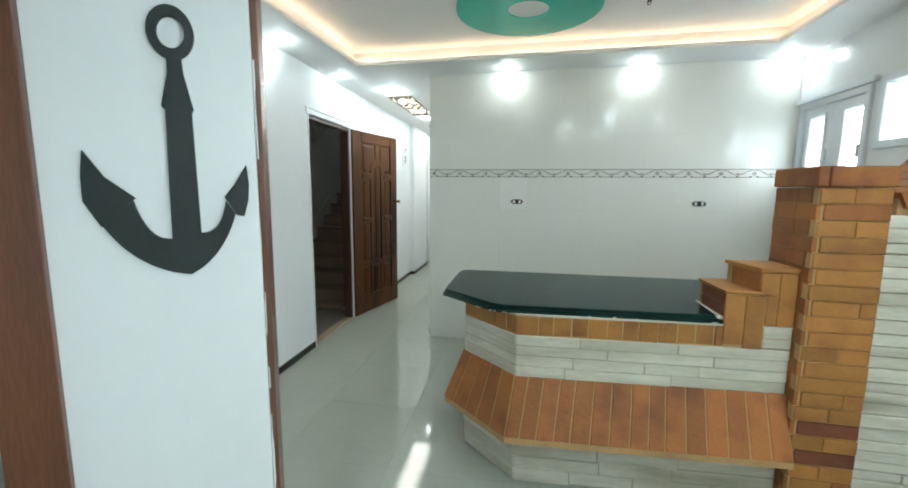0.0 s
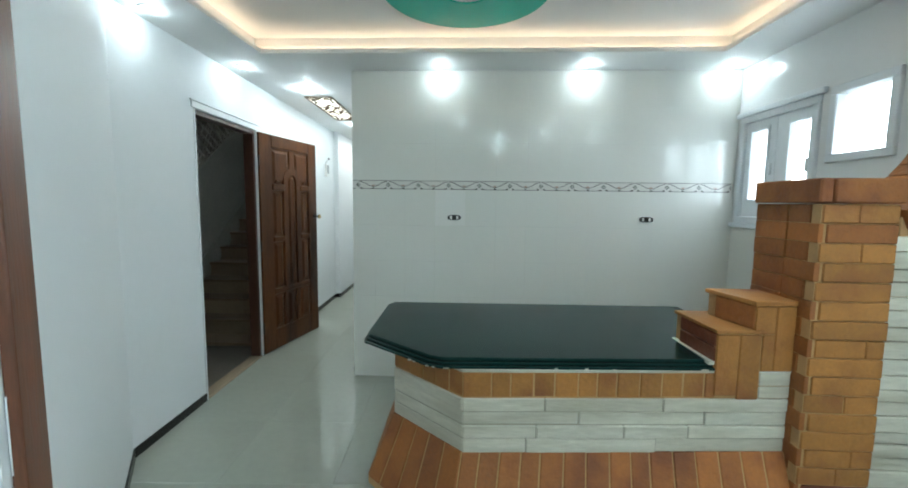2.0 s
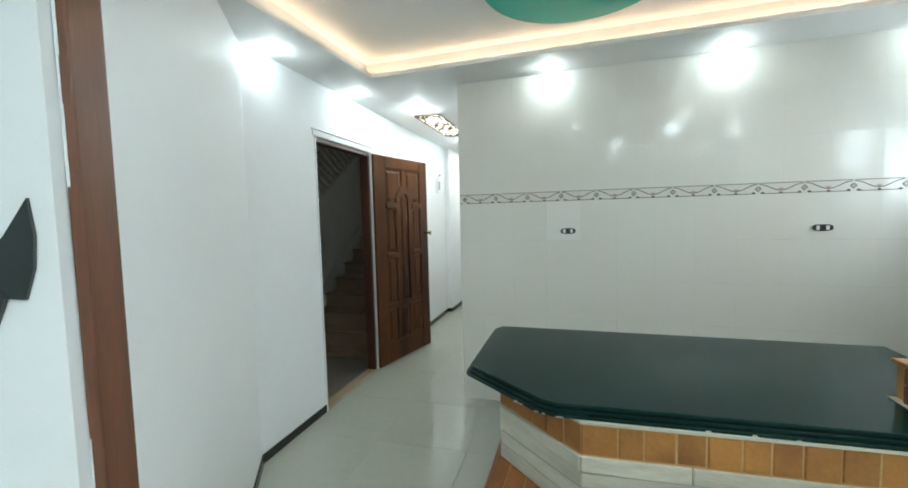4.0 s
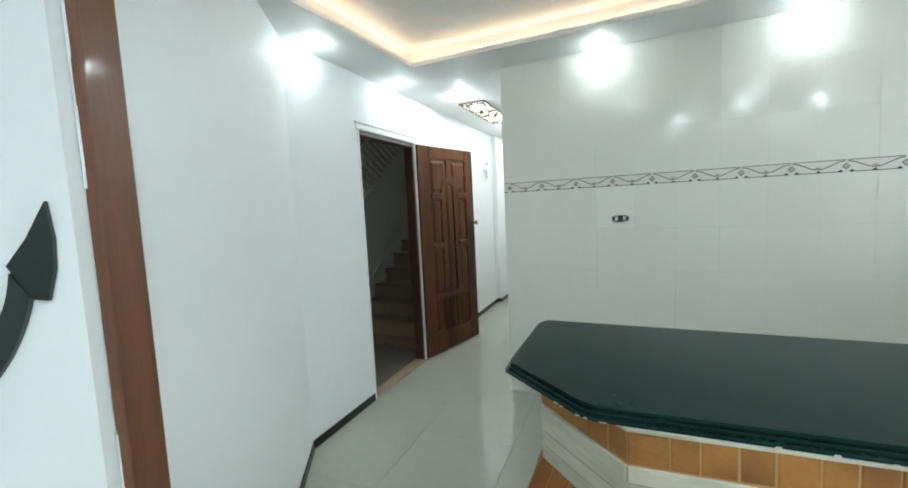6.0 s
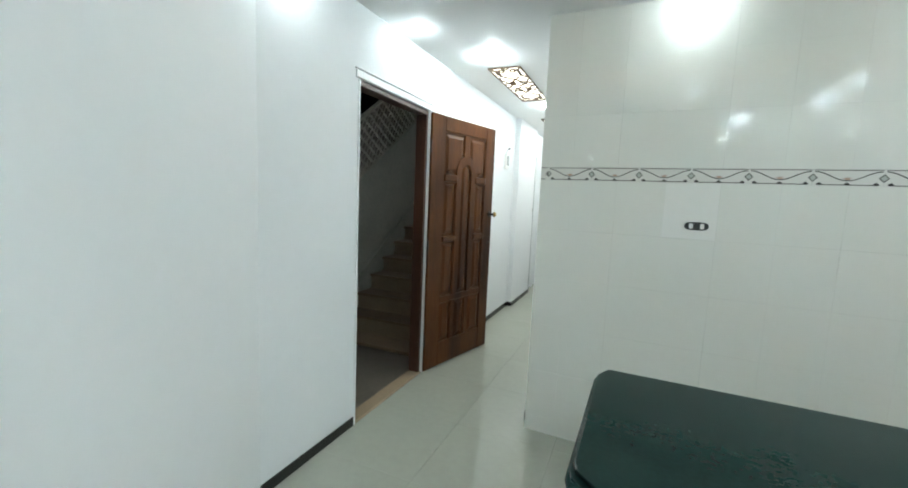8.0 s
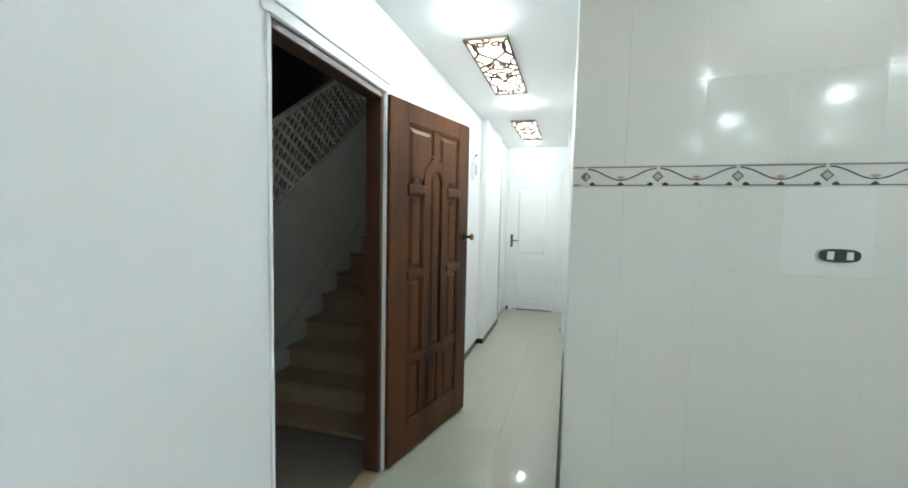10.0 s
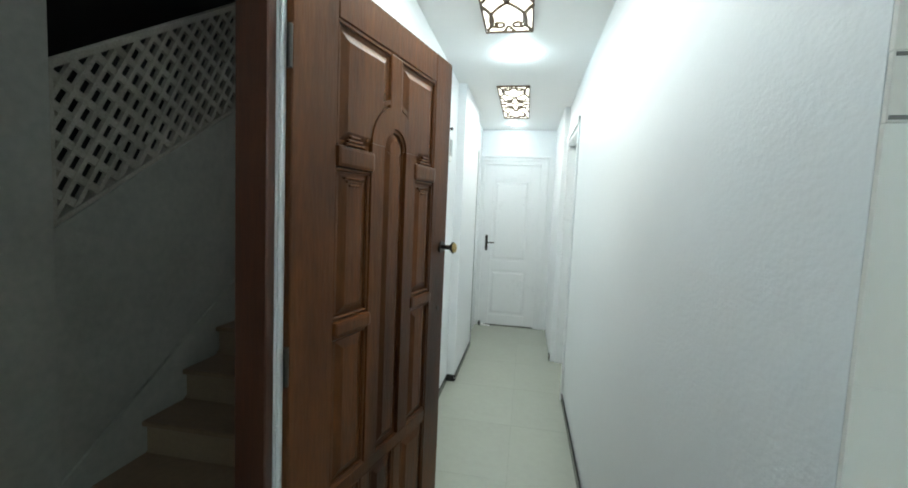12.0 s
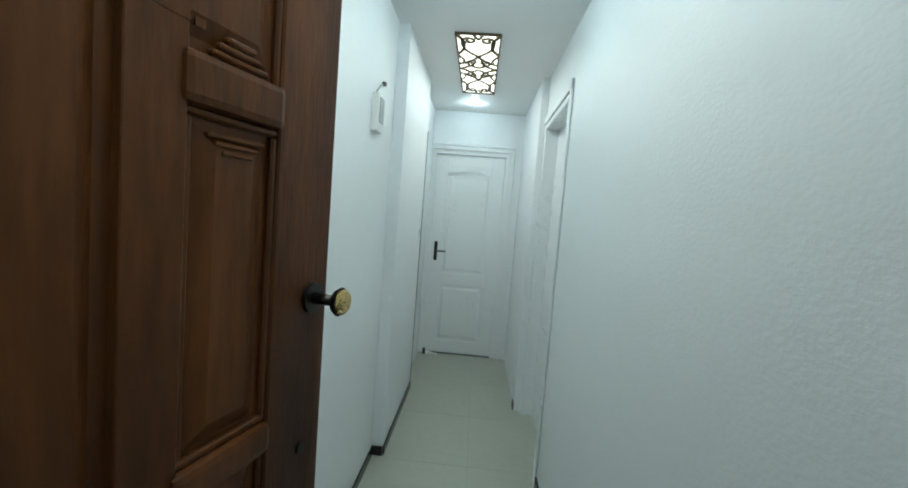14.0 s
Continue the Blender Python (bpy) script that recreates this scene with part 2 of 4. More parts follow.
def ring(r0, r1, z0, z1, seg=48, m=None, bm=None, start=0.0, sweep=2 * math.pi):
    """A flat ring or part of one, from radius r0 to r1."""
    one = bmesh.new()
    full = sweep > 6.28
    count = seg if full else seg + 1
    rows = []
    for i in range(count):
        a = start + sweep * i / seg
        c, s = math.cos(a), math.sin(a)
        rows.append([one.verts.new((r * c, r * s, z)) for r, z in ((r0, z0), (r1, z0), (r1, z1), (r0, z1))])
    for i in range(seg):
        a, b = rows[i], rows[(i + 1) % count]
        for k in range(4):
            one.faces.new((a[k], a[(k + 1) % 4], b[(k + 1) % 4], b[k]))
    if not full:
        one.faces.new(rows[0])
        one.faces.new(rows[-1])
    return joined(one, m, bm)


def ribbon(points, width, z0, z1, m=None, bm=None):
    """A flat band of even width along a line in the xy plane."""
    one = bmesh.new()
    rows = []
    for i, p in enumerate(points):
        a, b = points[max(i - 1, 0)], points[min(i + 1, len(points) - 1)]
        d = Vector((b[0] - a[0], b[1] - a[1], 0)).normalized()
        s = Vector((-d.y, d.x, 0)) * width / 2
        c = Vector((p[0], p[1], 0))
        rows.append([one.verts.new(v) for v in ((c + s) + Vector((0, 0, z0)), (c - s) + Vector((0, 0, z0)), (c - s) + Vector((0, 0, z1)), (c + s) + Vector((0, 0, z1)))])
    for a, b in zip(rows, rows[1:]):
        for k in range(4):
            one.faces.new((a[k], a[(k + 1) % 4], b[(k + 1) % 4], b[k]))
    one.faces.new(rows[0])
    one.faces.new(rows[-1])
    return joined(one, m, bm)


def cor(x, y):
    """A place of the corridor in the world's plan."""
    v = COR @ Vector((x, y, 0))
    return (v.x, v.y)


def splay(s, out=0.0):
    """A place on the splayed wall: s along it from the corner, out from its face."""
    v = CORNER + E_DIR * s + E_NOR * out
    return (v.x, v.y)


# wall axes: local x along the wall, local y up, local z out of it
BACK = Matrix(((1, 0, 0, 0), (0, 0, -1, TILE_Y), (0, 1, 0, 0), (0, 0, 0, 1)))


# ---------------------------------------------------------------- walls
def hole_wall(length, height, thick, holes, m):
    """A wall along local x with local y to its back, with rectangular holes (x0, x1, z0, z1) sorted along it."""
    bm = bmesh.new()
    x = 0.0
    for x0, x1, z0, z1 in holes:
        if x0 > x:
            box(x, x0, 0, thick, 0, height, 0, m, bm)
        if z0 > 0:
            box(x0, x1, 0, thick, 0, z0, 0, m, bm)
        if z1 < height:
            box(x0, x1, 0, thick, z1, height, 0, m, bm)
        x = x1
    if x < length:
        box(x, length, 0, thick, 0, height, 0, m, bm)
    return bm


DOOR_Y0, DOOR_Y1, DOOR_H = 0.712, 1.575, 2.07
# left wall of room and corridor: x runs along the corridor, the wall's body lies to the left
LEFT = COR @ Matrix(((0, -1, 0, 0), (1, 0, 0, 0), (0, 0, 1, 0), (0, 0, 0, 1)))
structure("wall_left", hole_wall(5.9, 3.8, 0.085, [(DOOR_Y0, DOOR_Y1, 0, DOOR_H)], LEFT), PAINT, "white painted wall beside the stair door")
structure("wall_left_far", prism([cor(0.065, 4.03), cor(0.065, 5.0), cor(-0.05, 5.0), cor(-0.05, 4.03)], 0, CEIL + 0.02, 0), PAINT, "white painted corridor wall that stands slightly forward")
structure("trim_corner", box(0.0655, 0.0725, 4.988, 5.002, 0.06, 2.08, 0.002, COR), GREY_PLASTIC, "thin dark grey edge trim on the corridor wall corner")
# far end wall with the white door
END = COR @ pose(-0.14, 5.90, 0)
structure("wall_end", hole_wall(1.4, 2.75, 0.14, [(0.145, 0.925, 0, 2.09)], END), PAINT, "white painted end wall of the corridor")
# right corridor wall
structure("wall_corridor_right", prism([(-0.765, 4.093), (-0.60, 4.093), cor(COR_W + 0.15, 1.35), cor(COR_W + 0.15, 3.95), cor(COR_W, 3.95)], 0, CEIL + 0.28), ROUGH_PAINT, "rough white painted corridor wall")
structure("wall_corridor_far", prism([cor(0.90, 4.78), cor(0.90, 5.9), cor(1.24, 5.9), cor(1.24, 4.78)], 0, CEIL + 0.28), PAINT, "white painted corridor wall past the side door")
structure("wall_corridor_lintel", prism([cor(COR_W, 3.95), cor(COR_W, 4.78), cor(1.10, 4.78), cor(1.10, 3.95)], 2.14, CEIL + 0.28), PAINT, "white painted wall over the side door")
# tiled wall and window wall
structure("wall_tiled", box(-0.60, RIGHT_X + 0.2, TILE_Y + 0.008, TILE_Y + 0.16, 0, CEIL + 0.28), GROUT, "wall behind the glazed tiles")
WINDOWS = [(2.87, 3.26, 1.70, 2.12), (3.33, 4.04, 1.33, 2.10)]
RIGHTM = Matrix(((0, 1, 0, RIGHT_X + 0.008), (1, 0, 0, 0.0), (0, 0, 1, 0), (0, 0, 0, 1)))
structure("wall_window", hole_wall(TILE_Y + 0.16, CEIL + 0.28, 0.2, WINDOWS, RIGHTM), GLOSS_WALL, "white painted wall with the windows")
# splayed wall that ends in the pier with the anchor
PIER = 1.825
FACE = 1.855                             # the pier's end face, past the casing
NIB = 0.05
W_END = 0.571
structure("wall_splayed", prism([splay(0), splay(PIER - 0.085), splay(PIER - 0.085, NIB), splay(FACE, NIB), splay(FACE, -W_END), splay(0.0, -W_END)], 0, CEIL + 0.28), PAINT, "white painted splayed wall and pier end")
# walls that close the front room behind the camera
structure("wall_front", box(-3.2, 2.6, -2.5, -2.3, 0, CEIL + 0.28), PAINT, "plain white wall of the front room")
structure("wall_front_left", box(-3.4, -3.2, -2.5, 3.6, 0, CEIL + 0.28), PAINT, "plain white wall of the front room")
structure("wall_front_back", box(-3.2, -1.95, 2.6, 2.75, 0, CEIL + 0.28), PAINT, "plain white wall of the front room")
# unseen wall, its opening made up to hold the fill light
structure("wall_front_right", hole_wall(5.0, CEIL + 0.28, 0.2, [(2.15, 4.35, 0.92, 2.08)], Matrix(((0, 1, 0, RIGHT_X + 0.21), (1, 0, 0, -2.5), (0, 0, 1, 0), (0, 0, 0, 1)))), PAINT, "plain white wall of the front room")

# ---------------------------------------------------------------- ceiling
TX0, TX1, TY0, TY1 = -1.29, 1.86, 2.42, 3.70
ceil = bmesh.new()
for x0, x1, y0, y1 in ((-3.4, TX0, -2.5, 2.8), (TX1, RIGHT_X + 0.4, -2.5, 4.25), (TX0, TX1, -2.5, TY0), (TX0, TX1, TY1, 4.25)):
    box(x0, x1, y0, y1, CEIL, CEIL + 0.03, 0, None, ceil)
prism([(-1.80, 2.8), (TX0, 2.8), (TX0, 4.25), (0.6, 4.25), cor(2.3, 6.1), cor(-0.1, 6.1)], CEIL, CEIL + 0.03, 0, None, ceil)
box(TX0 - 0.12, TX1 + 0.12, TY0 - 0.12, TY1 + 0.12, TRAY, TRAY + 0.08, 0, None, ceil)
for x0, x1, y0, y1 in ((TX0 - 0.12, TX0 - 0.08, TY0 - 0.12, TY1 + 0.12), (TX1 + 0.08, TX1 + 0.12, TY0 - 0.12, TY1 + 0.12), (TX0 - 0.08, TX1 + 0.08, TY0 - 0.12, TY0 - 0.08), (TX0 - 0.08, TX1 + 0.08, TY1 + 0.08, TY1 + 0.12)):
    box(x0, x1, y0, y1, CEIL + 0.03, TRAY, 0, None, ceil)
structure("ceiling", ceil, CEILING, "white ceiling with a raised tray over the room")

strip = thing("cove_light", "warm light strip glowing in the ceiling tray recess", "light strip")
for x0, x1, y0, y1 in ((TX0 - 0.075, TX0 - 0.055, TY0, TY1), (TX1 + 0.055, TX1 + 0.075, TY0, TY1), (TX0, TX1, TY1 + 0.055, TY1 + 0.075), (TX0, TX1, TY0 - 0.075, TY0 - 0.055)):
    part("light_strip", box(x0, x1, y0, y1, CEIL + 0.03, CEIL + 0.042), STRIP_FACE, strip, "warm glowing strip")

medallion = thing("ceiling_medallion", "teal green ring medallion on the tray ceiling", "ceiling ornament")
part("disc", ring(0.13, 0.46, TRAY - 0.02, TRAY, 64, pose(0.15, 3.12, 0)), TEAL, medallion, "teal painted ring")
part("centre", cylinder(0.13, 0.13, TRAY - 0.012, TRAY, 40, pose(0.15, 3.12, 0)), CEILING, medallion, "white round centre")


hook = thing("ceiling_hook", "small dark metal hook in the tray ceiling", "hook", at=pose(0.88, 3.17, TRAY))
part("plate", cylinder(0.016, 0.014, -0.004, -0.0005, 20), DARK_METAL, hook, "round fixing plate")
part("eye", ring(0.008, 0.012, -0.002, 0.002, 20, Matrix.Translation((0, 0, -0.014)) @ pose(0, 0, 0, 90, 0, 0)), DARK_METAL, hook, "bent wire eye")

# ---------------------------------------------------------------- downlights
def downlight():
    lamp = thing("downlight", "round recessed ceiling spotlight, lit cool white", "spotlight", "ceiling spotlights")
    part("rim", ring(0.036, 0.050, -0.006, 0.0, 32), WHITE_PLASTIC, lamp, "white rim")
    part("lens", cylinder(0.036, 0.036, -0.003, 0.0, 32), LAMP_FACE, lamp, "glowing lens")
    return lamp


SPOTS = [(-1.55, 3.02), (-1.57, 3.98), (-0.05, 3.955), (1.03, 3.955), (2.06, 3.955), (0.05, 2.27), (1.15, 2.27), (2.07, 2.27), cor(0.43, 1.72), cor(0.48, 3.42), cor(0.40, 5.55)]
first = downlight()
for k, (x, y) in enumerate(SPOTS):
    if k:
        copy_thing(first, pose(x, y, CEIL))
    else:
        first.matrix_world = pose(x, y, CEIL)
    data = bpy.data.lights.new("spot_lamp", "POINT")
    data.shadow_soft_size, data.energy, data.color = 0.03, HALL_POWER[k - 8] if k > 7 else SPOT_POWER, COOL
    lamp = new("spot_lamp", data)
    lamp.matrix_world = pose(x, y, CEIL - 0.036)
# unseen front-room spots above and behind the walk: some from reflections, others added fill
for x, y in ((0.6, -0.6), (1.25, -0.6), (1.9, -0.3), (0.6, 0.75), (1.16, 1.5), (1.9, 1.2)):
    copy_thing(first, pose(x, y, CEIL))
    data = bpy.data.lights.new("spot_lamp", "AREA")
    data.shape, data.size, data.energy, data.color = "DISK", 0.12, FRONT_POWER, COOL
    lamp = new("spot_lamp", data)
    lamp.matrix_world = pose(x, y, CEIL - 0.008)

# ---------------------------------------------------------------- floor
structure("ground", box(-40, 40, -40, 40, -0.4, -0.2), CONCRETE, "plain ground under the house")
floor = structure("floor", box(-4.6, 3.4, -2.6, 9.6, -0.15, -0.011), FLOOR_GROUT, "grey floor bed under polished tiles")


# ---------------------------------------------------------------- counter
def ring_out(points, d):
    """Moves an open outline's points outward to its right by d."""
    out = []
    for i, p in enumerate(points):
        ns = []
        for a, b in ((i - 1, i), (i, i + 1)):
            if 0 <= a and b < len(points):
                v = Vector((points[b][0] - points[a][0], points[b][1] - points[a][1]))
                ns.append(Vector((-v.y, v.x)).normalized())
        n = ns[0] if len(ns) == 1 else (ns[0] + ns[1]) / (1 + ns[0].dot(ns[1]))
        out.append((p[0] + n.x * d, p[1] + n.y * d))
    return out


BASE = [(1.365, 2.271), (0.18, 2.19), (-0.115, 2.455), (-0.13, 3.02)]    # outer line of the counter's foot
counter = thing("counter", "low bar counter of brick and white split stone", "counter")
part("core", prism(ring_out(BASE, -0.006) + [(1.365, 3.02)], 0, 0.752), STONE_JOINT, counter)
part("brick_bed", prism(ring_out(BASE, -0.004) + [(1.365, 3.02)], 0.752, 0.850), MORTAR, counter)
part("mortar_strip", prism(ring_out(BASE, 0.003) + [(1.365, 3.02)], 0.850, 0.858), STONE, counter, "pale mortar strip")


def along(p, q, length, rng, jitter=0.25):
    """Cuts the line p-q into pieces of about that length: start and end fractions."""
    d = math.hypot(q[0] - p[0], q[1] - p[1])
    cuts, s = [0.0], 0.0
    while s < d - length * 0.6:
        s += length * (1 + rng.uniform(-jitter, jitter))
        cuts.append(min(s / d, 1.0))
    cuts[-1] = 1.0
    return list(zip(cuts, cuts[1:]))


def facing(p, q):
    """The axes of a face from p to q: local x along, local y out (to the right), z up."""
    d = Vector((q[0] - p[0], q[1] - p[1], 0)).normalized()
    return Matrix(((d.x, -d.y, 0, p[0]), (d.y, d.x, 0, p[1]), (0, 0, 1, 0), (0, 0, 0, 1)))


def courses(parent, line, rows, length, mat, gap, depth, name, seed, jitter=0.3, proud=0.006, bevel=0.003):
    """Lays pieces along an open outline, course by course; rows are (z0, z1)."""
    rng = random.Random(seed)
    for z0, z1 in rows:
        for p, q in zip(line, line[1:]):
            m = facing(p, q)
            d = math.hypot(q[0] - p[0], q[1] - p[1])
            for a, b in along(p, q, length, rng, jitter):
                o = rng.uniform(-proud, proud)
                part(name, box(a * d + gap / 2, b * d - gap / 2, -depth, o, z0 + gap / 2, z1 - gap / 2, bevel, m), mat, parent)


courses(counter, BASE, [(0.755, 0.850)], 0.078, BRICK_PALE, 0.004, 0.03, "brick", 1, 0.12, 0.003)
courses(counter, BASE, [(0.545, 0.60), (0.60, 0.65), (0.65, 0.702), (0.702, 0.754)], 0.34, STONE, 0.004, 0.03, "stone", 2, 0.45, 0.006)
courses(counter, BASE, [(0.0, 0.07), (0.07, 0.135), (0.135, 0.20), (0.20, 0.27)], 0.34, STONE, 0.004, 0.03, "stone", 3, 0.45, 0.006)

# the flared brick skirt
TOPZ, LOWZ, FLARE = 0.55, 0.29, 0.105
skirt_top, skirt_low = BASE, ring_out(BASE, FLARE)
bed = bmesh.new()
for k in range(3):
    v = [bed.verts.new((*p, z)) for p, z in ((skirt_top[k], TOPZ - 0.001), (skirt_top[k + 1], TOPZ - 0.001), (skirt_low[k + 1], LOWZ - 0.001), (skirt_low[k], LOWZ - 0.001))]
    bed.faces.new(v)
    w = [bed.verts.new((*p, z)) for p, z in ((skirt_low[k], LOWZ - 0.001), (skirt_low[k + 1], LOWZ - 0.001), (skirt_low[k + 1], LOWZ - 0.03), (skirt_low[k], LOWZ - 0.03))]
    bed.faces.new(w)
    u = [bed.verts.new((*p, z)) for p, z in ((skirt_low[k], LOWZ - 0.03), (skirt_low[k + 1], LOWZ - 0.03), (BASE[k + 1], LOWZ - 0.03), (BASE[k], LOWZ - 0.03))]
    bed.faces.new(u)
part("skirt_bed", bed, MORTAR, counter)
rng = random.Random(5)
for k in range(3):
    a0, a1, b0, b1 = (Vector((*p, z)) for p, z in ((skirt_top[k], TOPZ), (skirt_top[k + 1], TOPZ), (skirt_low[k], LOWZ), (skirt_low[k + 1], LOWZ)))
    n = (a1 - a0).cross(b0 - a0).normalized()
    if n.z < 0:
        n = -n
    for s0, s1 in along(skirt_top[k], skirt_top[k + 1], 0.078, rng, 0.12):
        g = 0.0025 / (a1 - a0).length
        s0, s1 = s0 + g, s1 - g
        lift = rng.uniform(0.002, 0.005)
        one = bmesh.new()
        quad = [a0.lerp(a1, s0), a0.lerp(a1, s1), b0.lerp(b1, s1), b0.lerp(b1, s0)]
        low = [one.verts.new(q - n * 0.012) for q in quad]
        top = [one.verts.new(q + n * lift) for q in quad]
        one.faces.new(low)
        one.faces.new(top)
        for i in range(4):
            one.faces.new((low[i], low[(i + 1) % 4], top[(i + 1) % 4], top[i]))
        bmesh.ops.recalc_face_normals(one, faces=one.faces)
        bmesh.ops.bevel(one, geom=list(one.edges), offset=0.003, segments=1, affect="EDGES")
        part("brick", one, BRICK, counter)

# granite top with a stepped, rounded edge
SLAB = [(1.355, 2.32), (1.083, 2.247), (0.10, 2.192), (0.045, 2.212), (-0.240, 2.440), (-0.248, 2.465), (-0.262, 3.0), (-0.235, 3.06), (1.355, 3.10)]
top = thing("countertop", "dark green polished granite countertop on the brick counter", "countertop")


def inset(d):
    """The top's outline drawn in by d towards its middle."""
    return [(x + d * (0.35 if x < 0.3 else -0.1), y + d * (1 if y < 2.5 else -0.3)) for x, y in SLAB]


part("slab", prism(inset(0.030), 0.877, 0.889, 0.004), GRANITE, top)
part("edge_step", prism(inset(0.016), 0.868, 0.877, 0.003), GRANITE, top)
part("edge_band", prism(SLAB, 0.858, 0.868, 0.004), GRANITE, top)
rng = random.Random(21)
for k in range(10):
    x = rng.uniform(-0.05, 0.16) if k < 6 else rng.uniform(0.2, 1.05)
    y = 2.192 + (x - 0.10) * 0.056 if x > 0.10 else (2.192 + (0.10 - x) * 0.36 if x > 0.045 else 2.212 + (0.045 - x) * 0.80)
    w = rng.uniform(0.005, 0.016)
    part("mortar_smear", box(x - w, x + w, y - 0.002, y + 0.012, 0.8585, 0.8595 + rng.uniform(0.001, 0.005), 0.0012), STONE, top, "pale mortar smear")
part("mortar_line", prism([(1.062, 2.25), (1.082, 2.25), (1.075, 2.52), (1.058, 2.52)], 0.880, 0.8925), STONE, top, "white mortar line along the bricks")

# stepped brick blocks at the end of the counter
steps = thing("brick_steps", "two stepped orange brick blocks beside the pillar", "brick block")


def fy(x):
    """The counter's front line at x."""
    return 2.19 + (x - 0.18) * 0.0684


part("lower_core", prism([(1.09, fy(1.09) - 0.003), (1.362, fy(1.362) - 0.003), (1.362, 2.52), (1.075, 2.52)], 0.757, 0.996), MORTAR, steps)
part("upper_core", prism([(1.222, fy(1.222) - 0.003), (1.362, fy(1.362) - 0.003), (1.362, 2.47), (1.17, 2.47)], 0.99, 1.098), MORTAR, steps)
FM = facing((1.362, fy(1.362)), (1.085, fy(1.085)))
for a, b, z0, z1 in ((0.118, 0.196, 0.752, 0.992), (0.1975, 0.279, 0.766, 0.992), (0.0, 0.0695, 0.858, 1.096), (0.071, 0.146, 0.994, 1.096), (0.071, 0.115, 0.858, 0.992)):
    part("brick", box(a, b, -0.012, 0.008, z0, z1, 0.003, FM), BRICK_PALE, steps)
for a, b, z0, z1 in ((0.0, 0.115, 0.757, 0.801), (0.0, 0.115, 0.803, 0.855)):
    part("stone", box(a, b, -0.012, 0.006, z0, z1, 0.003, FM), STONE, steps, "white split stone")
SM = facing((1.088, fy(1.09)), (1.072, 2.52))
# redder bricks on this side, with its shade painted into the darker tone
for a, b, z0, z1 in ((0.0, 0.225, 0.889, 0.943), (0.0, 0.225, 0.946, 0.996)):
    part("brick", box(a, b, -0.006, 0.008, z0, z1, 0.003, SM), BRICK_DARK, steps, "red-brown side brick, darkened for the shaded side")
SM = facing((1.219, fy(1.219)), (1.166, 2.47))
part("brick", box(0.0, 0.17, -0.006, 0.008, 1.012, 1.098, 0.003, SM), BRICK, steps)
part("cap", prism([(1.078, fy(1.08) - 0.012), (1.25, fy(1.25) - 0.012), (1.21, 2.525), (1.062, 2.525)], 0.997, 1.010, 0.003), BRICK_PALE, steps, "pale top brick")
part("cap", prism([(1.208, fy(1.21) - 0.014), (1.362, fy(1.362) - 0.012), (1.362, 2.475), (1.155, 2.475)], 1.099, 1.116, 0.003), BRICK_PALE, steps, "pale top brick")

# ---------------------------------------------------------------- brick pillar and arched wall
PX0, PX1, PY0, PY1, PTOP = 1.372, 1.612, 2.215, 2.52, 1.46
pillar = thing("brick_pillar", "orange brick pillar with a stepped brick cap", "pillar")
part("core", box(PX0 - 0.003, PX1, PY0 - 0.003, PY1, 0, PTOP), MORTAR, pillar)
rng = random.Random(9)
z, k = 0.0, 0
while z < PTOP - 0.03:
    z1 = min(z + 0.0664, PTOP)
    cut = PX0 + (0.13 if k % 2 else 0.19) + rng.uniform(-0.02, 0.02)
    proud = 0.006 + rng.uniform(0, 0.004)
    start = PX0 + (0.0 if k % 2 else 0.018)
    whole = rng.random() < 0.6
    for x0, x1 in ([(start, PX1 + 0.005)] if whole else [(start, cut - 0.0012), (cut + 0.0012, PX1 + 0.005)]):
        mat = BRICK_DARK if k in (4, 6) else rng.choice((BRICK_PALE, BRICK_PALE, BRICK_PALE, BRICK))
        part("brick", box(x0, x1, PY0 - proud - rng.uniform(0, 0.003), PY0 + 0.01, z + 0.002, z1 - 0.002, 0.0025), mat, pillar)
    turn = PY0 + (0.005 if k % 2 else -0.004)
    for y0, y1 in ((turn + (0.03 if k % 2 else 0), PY0 + 0.135), (PY0 + 0.138, PY1)):
        part("brick", box(PX0 - 0.008 + rng.uniform(-0.003, 0.003), PX0 + 0.01, y0, y1, z + 0.001, z1 - 0.001, 0.0015), BRICK, pillar)
    z, k = z + 0.0664, k + 1
for x0, x1, y0, y1 in ((PX0 - 0.022, PX0 + 0.02, PY0 - 0.018, PY1), (PX0 + 0.023, PX1 + 0.012, PY0 - 0.022, PY1)):
    part("cap_brick", box(x0, x1, y0, y1, PTOP + 0.003, PTOP + 0.085, 0.005), BRICK, pillar, "brown cap brick")

# the wall that the round arch is cut in, faced with split stone
AX, AZ, AR, RING = 1.417, 1.962, 0.58, 0.06
wall = bmesh.new()
arc = []
for i in range(33):
    a = radians(-65 + (62 + 65) * i / 32)
    arc.append((AX + AR * math.cos(a), AZ + AR * math.sin(a)))
outline = [(PX1, 0.0), (RIGHT_X + 0.2, 0.0), (RIGHT_X + 0.2, CEIL + 0.1), (arc[-1][0], CEIL + 0.1)] + arc[::-1]
one = prism(outline, 0, 0.25, 0, Matrix(((1, 0, 0, 0), (0, 0, 1, 2.245), (0, 1, 0, 0), (0, 0, 0, 1))), wall)
structure("wall_arched", wall, MORTAR, "wall with a round arched opening, faced in stone")
